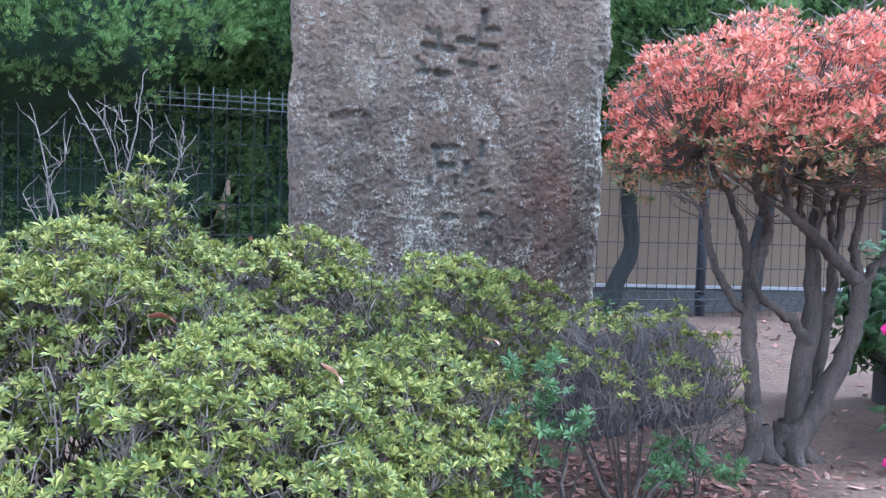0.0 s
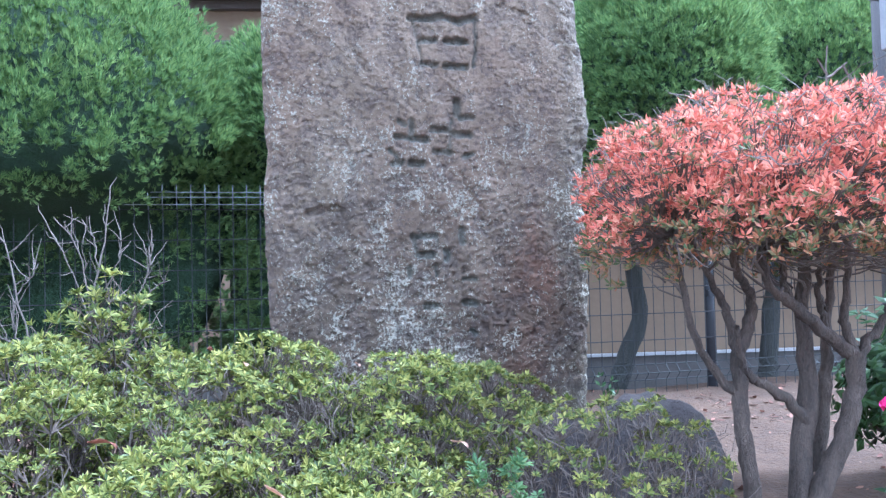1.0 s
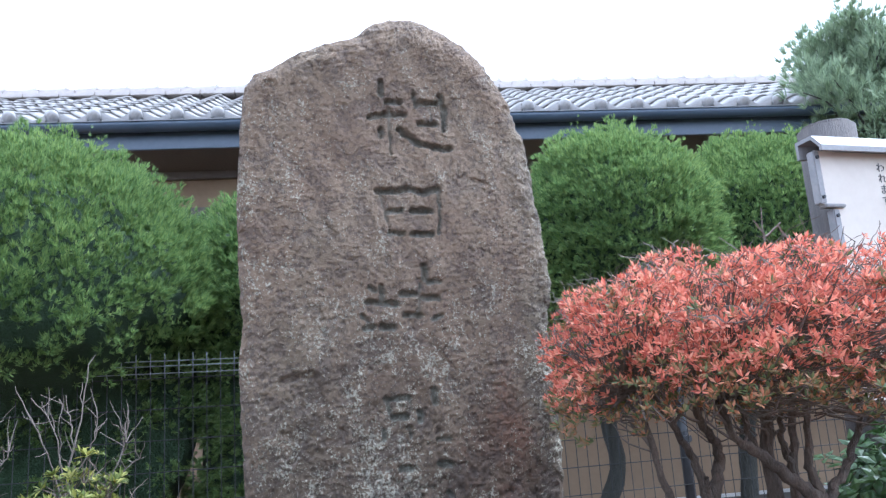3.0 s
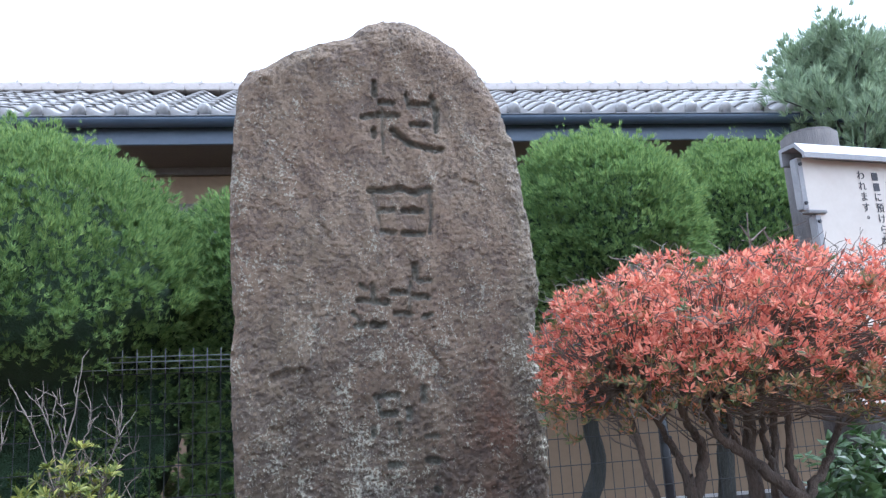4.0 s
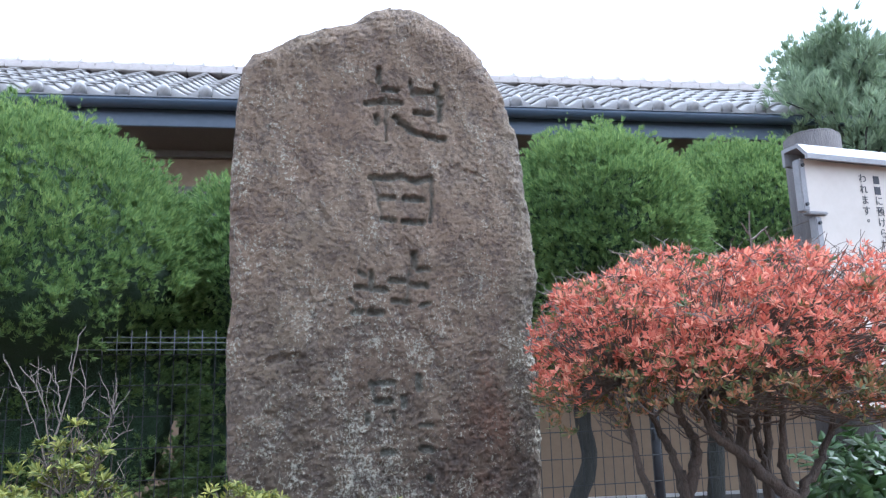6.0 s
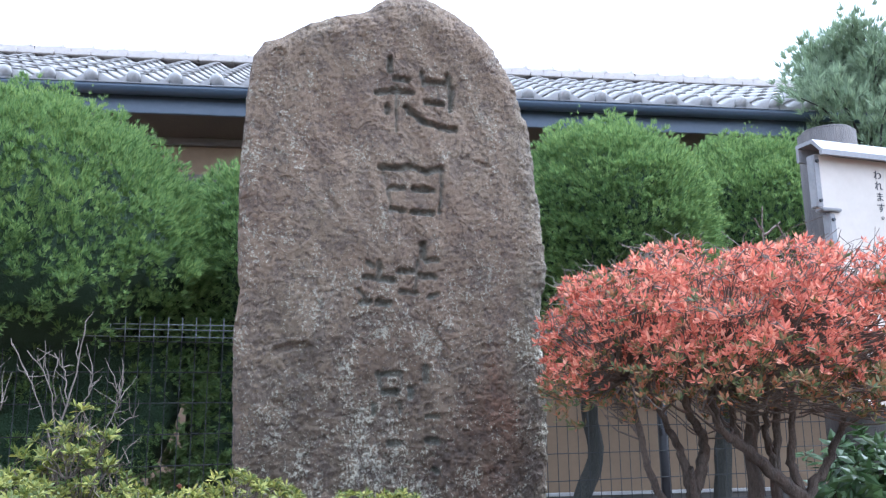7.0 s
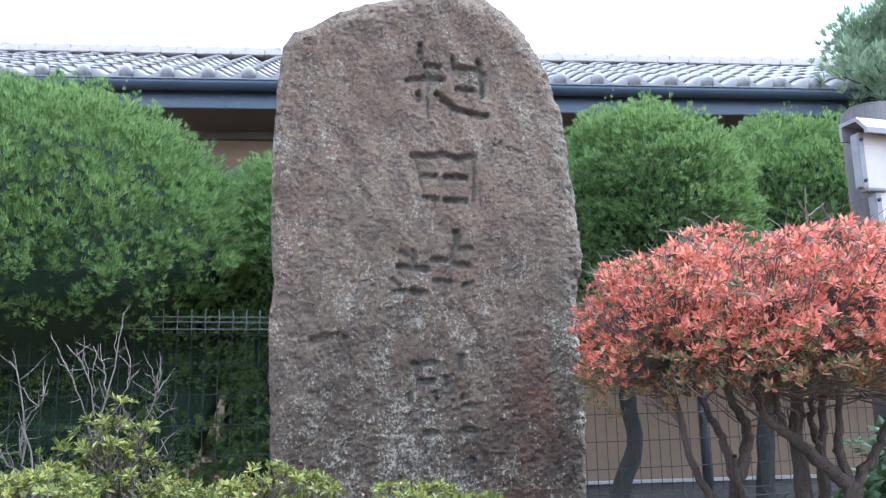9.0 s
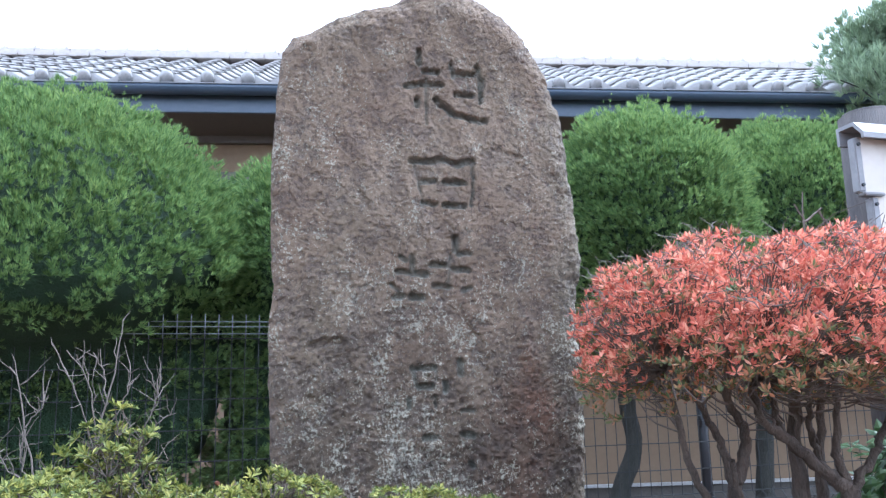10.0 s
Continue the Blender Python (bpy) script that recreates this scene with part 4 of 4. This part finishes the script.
make_azalea("sparse azalea of bare grey twigs with a few green pads", [(1.14, 1.50, 0.20, 0.17, 0.30, 0.2), (0.97, 1.52, 0.16, 0.14, 0.26, 0.18), (1.27, 1.50, 0.10, 0.12, 0.25, 0.12)], 34, 30, 12, dead=380, fill=0.15, clump_r=(0.025, 0.055), gap=-0.5)


def make_sprouts():
    ob = thing("young_azalea", pose(1.05, 1.32, -0.06), "low young azalea sprouts with fresh green leaves", "shrub")
    s, t = Soup(), Soup()
    stems = [((-0.05, 0, 0), (0.04, 0.05, 0.10), (0.13, 0.06, 0.17), (0.24, 0.05, 0.20)), ((0.0, 0.02, 0), (-0.06, 0.06, 0.12), (-0.1, 0.06, 0.2), (-0.16, 0.08, 0.3)),
             ((0.02, -0.03, 0), (0.02, 0.0, 0.09), (0.10, -0.02, 0.12), (0.2, 0, 0.13)), ((-0.1, 0.02, 0), (-0.14, 0.02, 0.1), (-0.12, 0.04, 0.2), (-0.16, 0.05, 0.29)),
             ((0.03, 0.02, 0), (0.10, 0.10, 0.08), (0.2, 0.14, 0.11), (0.27, 0.13, 0.15)), ((-0.16, 0.03, 0), (-0.2, 0.05, 0.08), (-0.22, 0.02, 0.15), (-0.25, 0.05, 0.25))]
    for line in stems:
        c = curve_points(line, 14)
        tube(t, c + rng.normal(size=c.shape) * 0.003, 0.0045, 0.0012, 5)
        for k in range(5, 14):
            e = c[k] + rng.normal(size=3) * 0.025 + (0, 0, 0.012)
            tube(t, wander(c[k], e, 3, 0.05), 0.0018, 0.001, 3)
            if rng.random() < 0.4:
                scatter(s, AZ_FORMS, (e + rng.normal(size=(6, 3)) * 0.013), rng.normal(size=(6, 3)) * 0.4 + (0, -0.2, 1), rng.uniform(0.9, 1.5, 6))
    part("woody_base", t.mesh("woody_base", BARK, True), ob)
    part("foliage", s.mesh("foliage", FRESH), ob)


make_sprouts()


# ---- dead grey branches rising behind the azaleas ----
def make_dead():
    ob = thing("dead_branches", pose(0.08, 2.02, 0.0), "bleached bare branches of a dead shrub", "shrub")
    lines = [((0.04, 0, 0.1), (0.05, 0, 0.5), (0.07, 0, 0.62), (0.085, 0.0, 0.72), (0.095, 0, 0.80)), ((0.05, 0, 0.5), (0.02, 0.02, 0.58), (-0.01, 0.02, 0.66), (-0.06, 0.02, 0.75)),
             ((0.05, 0, 0.5), (0.04, -0.02, 0.6), (0.02, -0.02, 0.68), (-0.02, -0.02, 0.73)), ((0.07, 0.0, 0.62), (0.055, 0.02, 0.68), (0.03, 0.02, 0.73)),
             ((-0.06, 0, 0.1), (-0.07, 0.0, 0.42), (-0.1, 0, 0.56), (-0.12, 0.01, 0.66), (-0.14, 0.01, 0.70)), ((-0.1, 0, 0.56), (-0.07, 0, 0.60), (-0.055, 0.0, 0.63)),
             ((-0.02, -0.1, 0.3), (-0.06, -0.12, 0.44), (-0.1, -0.12, 0.48), (-0.125, -0.12, 0.53)), ((-0.06, -0.12, 0.45), (-0.08, -0.12, 0.5), (-0.075, -0.12, 0.53)),
             ((0.12, 0, 0.3), (0.14, 0, 0.52), (0.17, 0, 0.6), (0.185, 0, 0.67)), ((0.17, 0, 0.6), (0.175, 0, 0.63), (0.165, 0, 0.66)), ((0.13, -0.04, 0.5), (0.17, -0.04, 0.55), (0.21, -0.04, 0.585)),
             ((0.06, 0.01, 0.55), (0.1, 0.0, 0.6), (0.115, 0.0, 0.68))]
    small = Soup()
    for line in lines:
        s = Soup()
        c = curve_points(line, 12)
        r = 0.0029 if line[0][2] < 0.2 else 0.0016
        c[1:] += rng.normal(size=(11, 3)) * 0.0016
        tube(s, c, r, 0.0012, 6, 0.08)
        for k in range(7):
            q = c[rng.integers(4, 12)]
            e = q + rng.normal(size=3) * 0.024 + (0, 0, 0.03)
            tube(small, wander(q, e, 4, 0.04), 0.0013, 0.0005, 4)
        part("branch", s.mesh("branch", DEAD, True), ob)
    tagged(part("twig_tangle", small.mesh("twig_tangle", DEAD, True), ob), kind="stuff")


make_dead()


# ---- the red-leaved shrub, pruned like a small tree ----
def make_red():
    global rng
    rng = np.random.default_rng(21)
    base = np.array([1.68, 1.70, -0.07])
    ob = thing("red_leaved_shrub", pose(*base), "umbrella-shaped shrub with orange-red autumn leaves on crooked grey stems", "shrub")
    stems = [(((1.605, 0, -0.17), (1.60, 0, -0.08), (1.575, 0.0, 0.1), (1.56, 0, 0.24), (1.555, 0, 0.385)), 0.026, 0.02),
             (((1.555, 0, 0.375), (1.53, 0.0, 0.48), (1.49, -0.02, 0.56), (1.44, -0.04, 0.66)), 0.014, 0.006),
             (((1.555, 0, 0.38), (1.592, 0.0, 0.46), (1.597, -0.02, 0.52), (1.56, -0.05, 0.59), (1.58, -0.06, 0.7)), 0.019, 0.007),
             (((1.565, 0.0, 0.29), (1.50, 0.01, 0.34), (1.445, 0.0, 0.43), (1.425, -0.01, 0.53), (1.40, -0.03, 0.66)), 0.014, 0.007),
             (((1.685, 0, -0.17), (1.70, 0, -0.06), (1.72, 0.0, 0.12), (1.74, 0.02, 0.3), (1.735, 0.02, 0.45), (1.74, 0, 0.62), (1.72, -0.02, 0.75)), 0.042, 0.01),
             (((1.735, 0.0, 0.22), (1.68, 0.0, 0.275), (1.62, -0.01, 0.315), (1.575, -0.02, 0.35), (1.56, -0.06, 0.45)), 0.017, 0.008),
             (((1.75, 0.03, 0.1), (1.785, 0.04, 0.3), (1.80, 0.04, 0.45), (1.83, 0.02, 0.66)), 0.022, 0.009),
             (((1.69, -0.02, -0.16), (1.705, -0.02, -0.04), (1.785, -0.04, 0.08), (1.84, -0.05, 0.18), (1.88, -0.05, 0.29), (1.885, -0.05, 0.375)), 0.03, 0.024),
             (((1.885, -0.05, 0.36), (1.83, -0.06, 0.405), (1.77, -0.07, 0.46), (1.71, -0.08, 0.5), (1.66, -0.1, 0.54), (1.63, -0.12, 0.63)), 0.021, 0.009),
             (((1.885, -0.05, 0.37), (1.86, -0.06, 0.45), (1.87, -0.08, 0.55), (1.88, -0.08, 0.7)), 0.015, 0.007),
             (((1.885, -0.05, 0.36), (1.95, -0.05, 0.43), (2.02, -0.06, 0.52), (2.06, -0.08, 0.66)), 0.016, 0.007),
             (((1.74, 0.02, 0.45), (1.70, -0.03, 0.52), (1.68, -0.05, 0.62), (1.65, -0.1, 0.72)), 0.012, 0.006),
             (((1.80, 0.04, 0.42), (1.78, 0.0, 0.52), (1.80, -0.05, 0.62), (1.79, -0.1, 0.75)), 0.011, 0.006)]
    tips = []
    for line, r0, r1 in stems:
        s = Soup()
        c = curve_points([(0.3 + (x - 0.3) * (1 + y / 1.62), base[1] + y, 0.52 + (z - 0.52) * (1 + y / 1.62)) for x, y, z in line], 22) - base
        c[1:-1] += rng.normal(size=(20, 3)) * 0.0025
        tube(s, c, r0 * 0.84, r1 * 0.84, 12, 0.1)
        part("stem", s.mesh("stem", BARK, True), ob)
        if line[-1][2] > 0.5:
            tips += [c[-1], c[-4], c[-7]]
    for x, y, a in ((1.605, 1.70, 200), (1.60, 1.70, 300), (1.69, 1.69, 250), (1.70, 1.70, 330), (1.69, 1.71, 20), (1.68, 1.70, 190)):
        s = Soup()
        dx, dy = math.cos(radians(a)), math.sin(radians(a))
        line = [(x, y, 0.02), (x + 0.025 * dx, y + 0.025 * dy, -0.045), (x + 0.07 * dx, y + 0.07 * dy, -0.075), (x + 0.13 * dx, y + 0.13 * dy, -0.11)]
        tube(s, curve_points(line, 10) - base, 0.030, 0.008, 9, 0.1)
        part("root", s.mesh("root", BARK, True), ob, "root spreading from the stem's foot")
    tips = np.array(tips)
    # leaf whorls over an umbrella: a domed top, ragged rim, thinner underside
    cen, ax = np.array([1.635, 1.57]), np.array([0.49, 0.44])
    leaves, under, branch, pale = Soup(), Soup(), Soup(), Soup()
    big = [rosette(7, 5, 70, 0.0205, 0.0068, 0.1, 0.15) for _ in range(6)]
    n = 14000
    rr, a = np.sqrt(rng.random(n)), rng.uniform(0, 2 * math.pi, n)
    x, y = cen[0] + ax[0] * rr * np.cos(a), cen[1] + ax[1] * rr * np.sin(a)
    lump = value_noise(np.stack([x, y, 0 * x], 1), 5.5, 15)
    top = 0.935 - 0.16 * rr ** 5.0 + 0.05 * lump - 0.55 * np.clip(x - 1.84, 0, 1)
    bottom = 0.60 + 0.09 * value_noise(np.stack([x, y, 0 * x], 1), 6, 30)
    depth = rng.random(n) ** 1.45
    z = top - (top - bottom) * depth
    keep = (value_noise(np.stack([x, y, z * 1.5], 1), 13, 4) > 0.0) & (rng.random(n) < 0.95)
    p = np.stack([x, y, z], 1)[keep] - base
    nor = np.stack([np.cos(a) * rr, np.sin(a) * rr, 0.9 + 0 * a], 1)[keep] + rng.normal(size=(keep.sum(), 3)) * 0.3
    d = depth[keep]
    green = (d > 0.8) | (rng.random(len(d)) < 0.10 + 0.35 * (d > 0.6))
    size = rng.uniform(0.6, 1.15, len(d))
    scatter(leaves, big, p[~green], nor[~green], size[~green])
    scatter(under, big, p[green], nor[green], size[green])
    for q in p[rng.random(len(p)) < 0.16]:
        k = np.argmin(((tips[:, :2] - q[:2]) ** 2).sum(1) + 0.3 * (tips[:, 2] - q[2]) ** 2)
        start = tips[k] + (q - tips[k]) * rng.uniform(0.0, 0.45)
        tube(branch, curve_points(wander(start, q, 4, 0.05, 0.08), 8), 0.0024, 0.0009, 4)
    for q in tips:
        for _ in range(2):
            e = q + np.array([rng.normal(0, 0.08), rng.normal(0, 0.08), rng.uniform(0.04, 0.12)])
            e[0] = min(max(e[0], -0.28), 0.38)
            tube(branch, curve_points(wander(q, e, 4, 0.06), 9), 0.0042, 0.0014, 5)
    # bare pale twigs over the top, a few long ones
    high = np.flatnonzero(d < 0.35)
    for _ in range(1300):
        q = p[high[rng.integers(len(high))]]
        e = q + np.array([rng.normal(0, 0.035), rng.normal(0, 0.035), rng.uniform(0.0, 0.05)])
        tube(pale, wander(q, e, 4, 0.1), 0.0014, 0.0006, 3)
    for _ in range(60):
        q = np.array([rng.uniform(1.90, 2.16), rng.uniform(1.5, 1.72), rng.uniform(0.8, 0.9)]) - base
        e = q + np.array([rng.normal(0.02, 0.06), rng.normal(0, 0.04), rng.uniform(0.05, 0.17)])
        tube(branch, wander(q, e, 5, 0.1), 0.0022, 0.0009, 3)
    for q, e in (((1.655, 1.5, 0.88), (1.662, 1.5, 1.05)), ((1.66, 1.5, 0.985), (1.635, 1.5, 1.02)), ((1.66, 1.5, 0.98), (1.71, 1.5, 1.015)), ((1.70, 1.5, 1.01), (1.735, 1.5, 0.96))):
        tube(branch, wander(np.array(q) - base, np.array(e) - base, 5, 0.02), 0.003, 0.0016, 4)
    part("twig_tangle", branch.mesh("twig_tangle", TWIG), ob, "fine pale grey twigs")
    part("bare_twig_mass", pale.mesh("bare_twig_mass", DEAD), ob, "bare bleached twig tips")
    part("red_foliage", leaves.mesh("red_foliage", RED), ob)
    part("lower_foliage", under.mesh("lower_foliage", TURNING), ob, "lower leaves still green or bronze")


make_red()


# ---- camellia with pink flowers beside the notice board ----
def make_camellia():
    base = np.array([2.25, 1.62, -0.07])
    ob = thing("camellia_shrub", pose(*base), "glossy dark green camellia with bright pink flowers", "shrub")
    s, t = Soup(), Soup()
    form = [rosette(6, -10, 45, 0.052, 0.025, -0.08, 0.1) for _ in range(4)]
    n = 430
    c = rng.normal(size=(n, 3))
    c /= np.linalg.norm(c, axis=1)[:, None]
    p = np.array([-0.02, 0.12, 0.36]) + c * np.array([0.33, 0.28, 0.25]) * rng.uniform(0.55, 1, n)[:, None]
    scatter(s, form, p, c + rng.normal(size=(n, 3)) * 0.3 + (0, -0.2, 0.6), rng.uniform(0.7, 1.15, n))
    for q in p[::4]:
        tube(t, wander((0, 0.05, 0), q, 6, 0.05), 0.007, 0.002, 5)
    for a, b in (((-0.1, -0.02, 0.05), (-0.40, -0.06, 0.30)), ((-0.1, 0, 0.05), (-0.38, -0.03, 0.14)), ((-0.05, 0, 0.1), (-0.34, -0.1, 0.2))):
        line = wander(a, b, 6, 0.03)
        tube(t, line, 0.005, 0.002, 5)
        scatter(s, form, line[3:], rng.normal(size=(3, 3)) * 0.4 + (-0.4, -0.2, 0.9), rng.uniform(0.6, 0.9, 3))
    part("woody_base", t.mesh("woody_base", BARK, True), ob)
    part("foliage", s.mesh("foliage", CAMELLIA), ob)
    petals = rosette(9, 15, 60, 0.034, 0.026, 0.2, 0.2)
    for q in ((-0.42, -0.06, 0.335), (-0.10, -0.18, 0.50), (0.12, -0.2, 0.42)):
        f = Soup()
        scatter(f, [petals], np.array([q]), np.array([(-0.3, -0.6, 0.6)]), np.array([1.0]))
        part("flower", f.mesh("flower", PETAL, True), ob, "bright pink flower")
    f = new("fallen_flower", None)
    f.matrix_basis = pose(1.845, 1.55, -0.055)
    g = Soup()
    scatter(g, [petals], np.zeros((1, 3)), np.array([(0.1, -0.2, 1.0)]), np.array([1.0]))
    part("petals", g.mesh("petals", PETAL, True), f)
    tagged(f, "pink camellia flower fallen on the soil", "flower")


make_camellia()


# ---- a seedling at the foot of the stone ----
def make_seedling():
    ob = thing("small_seedling", pose(1.735, 2.7, -0.02), "small dark green seedling growing beside the standing stone", "plant")
    s, t = Soup(), Soup()
    form = [rosette(5, 0, 50, 0.03, 0.013) for _ in range(3)]
    for k in range(3):
        line = wander((0, 0, 0), (rng.normal(0, 0.03), rng.normal(0, 0.03), rng.uniform(0.15, 0.24)), 7, 0.03)
        tube(t, line, 0.003, 0.001, 5)
        scatter(s, form, line[3:], rng.normal(size=(4, 3)) * 0.5 + (0, -0.2, 0.8), rng.uniform(0.7, 1.1, 4))
    part("stem", t.mesh("stem", BARK, True), ob)
    part("foliage", s.mesh("foliage", CAMELLIA), ob)


make_seedling()


# ---- rocks ----
def make_rock(x, y, size, label, seed):
    bm = bmesh.new()
    bmesh.ops.create_icosphere(bm, subdivisions=4, radius=1)
    for v in bm.verts:
        d = v.co.normalized()
        k = 1 + 0.16 * noise.noise(d * 1.4 + Vector((seed, 0, 0))) + 0.05 * noise.noise(d * 5 + Vector((seed, 3, 0))) + 0.02 * noise.noise(d * 14)
        v.co = Vector((d.x * size[0], d.y * size[1], d.z * size[2])) * k
    ob = new("garden_rock", bm_mesh("garden_rock", bm, BOULDER, True))
    ob.location = (x, y, float(ground_z(x, y)) + size[2] * 0.12)
    tagged(ob, label, "rock", "rocks in the bed")


make_rock(1.56, 2.12, (0.21, 0.16, 0.27), "large rounded dark garden rock beside the stone's foot", 2)
make_rock(1.29, 2.02, (0.14, 0.10, 0.25), "dark upright garden rock half hidden by twigs", 9)
make_rock(1.27, 1.33, (0.075, 0.06, 0.06), "small dark rock lying in the soil", 5)
make_rock(0.50, 1.28, (0.10, 0.09, 0.16), "grey-brown rock hidden under the azaleas", 14)


# ---- dry leaves: single large ones on the azaleas, litter on the soil ----
def big_leaf(x, y, z, size, turn, mat, label):
    bm = bmesh.new()
    cols = []
    for i in range(9):
        t = i / 8
        w = size * 0.42 * math.sin(math.pi * min(1, t * 0.96 + 0.03)) ** 0.8
        row = [bm.verts.new((s * w, (t - 0.5) * size * 1.25, 0.30 * abs(s) ** 2 * w + 0.1 * size * math.sin(5 * t + s))) for s in (-1, -0.5, 0, 0.5, 1)]
        cols.append(row)
    for a, b in zip(cols, cols[1:]):
        for k in range(4):
            bm.faces.new((a[k], a[k + 1], b[k + 1], b[k]))
    bmesh.ops.solidify(bm, geom=bm.faces[:], thickness=0.0008)
    ob = new("dry_leaf", bm_mesh("dry_leaf", bm, mat, True))
    ob.matrix_basis = pose(x, y, z, *turn)
    tagged(ob, label, "leaf", "fallen leaves on the azaleas")


big_leaf(0.488, 1.25, 0.275, 0.036, (50, 10, 80), TAN_LEAF, "pale tan dry leaf caught on the azalea")
big_leaf(0.455, 1.56, 0.432, 0.015, (25, 15, 20), TAN_LEAF, "small tan dry leaf on the azalea")
big_leaf(0.395, 1.66, 0.45, 0.02, (35, 40, 60), BROWN_LEAF, "curled brown dry leaf hanging in the azalea")
big_leaf(0.83, 1.50, 0.275, 0.028, (25, 0, 70), TAN_LEAF, "pale dry leaf lying on the azalea")
big_leaf(0.245, 1.36, 0.345, 0.034, (20, 10, 95), BROWN_LEAF, "reddish-brown curled dry leaf on the azalea")
big_leaf(1.395, 1.45, 0.905, 0.026, (35, 10, 60), TAN_LEAF, "pale dry leaf resting on the red-leaved shrub")
big_leaf(0.68, 1.72, 0.405, 0.014, (30, 20, 40), TAN_LEAF, "small pale dry leaf stuck between azalea shoots")


def make_litter():
    global rng
    rng = np.random.default_rng(5)
    forms = []
    for _ in range(6):
        ln, w, c = rng.uniform(0.006, 0.018), rng.uniform(0.0025, 0.007), rng.uniform(0.001, 0.005)
        v = np.array([(-ln, 0, c), (-ln * 0.3, w, c * 0.6), (-ln * 0.3, 0, 0.001), (-ln * 0.3, -w, c * 0.6), (ln * 0.4, w * 0.9, c), (ln * 0.4, 0, 0.002), (ln * 0.4, -w * 0.9, c * 0.4), (ln, 0, c * 1.4)])
        f = np.array([(0, 2, 1), (0, 3, 2), (1, 2, 5), (1, 5, 4), (2, 3, 6), (2, 6, 5), (4, 5, 7), (5, 6, 7)])
        forms.append((v, f))
    n = 9000
    x, y = rng.uniform(-0.8, 4.0, n), rng.uniform(0.8, 3.45, n)
    keep = rng.random(n) < np.clip(0.25 + 0.9 * value_noise(np.stack([x, y, 0 * x], 1), 2.2, 6), 0.06, 1)
    heap = 1300
    hx, hy = rng.normal(1.2, 0.22, heap), rng.normal(1.55, 0.2, heap)
    x, y = np.concatenate([x[keep], hx]), np.concatenate([y[keep], hy])
    p3 = np.stack([x, y, 0 * x], 1)
    z = ground_z(x, y) + value_noise(p3, 2.3) * 0.018 + value_noise(p3, 9.0, 5) * 0.007 + 0.003
    s = Soup()
    scatter(s, forms, np.stack([x, y, z], 1), np.tile((0, 0, 1.0), (len(x), 1)) + rng.normal(size=(len(x), 3)) * 0.22, rng.uniform(0.5, 1.4, len(x)) ** 1.3)
    tagged(new("leaf_litter", s.mesh("leaf_litter", DRY)), "scattered dry red-brown leaves and bits on the soil", "litter", kind="stuff")


make_litter()
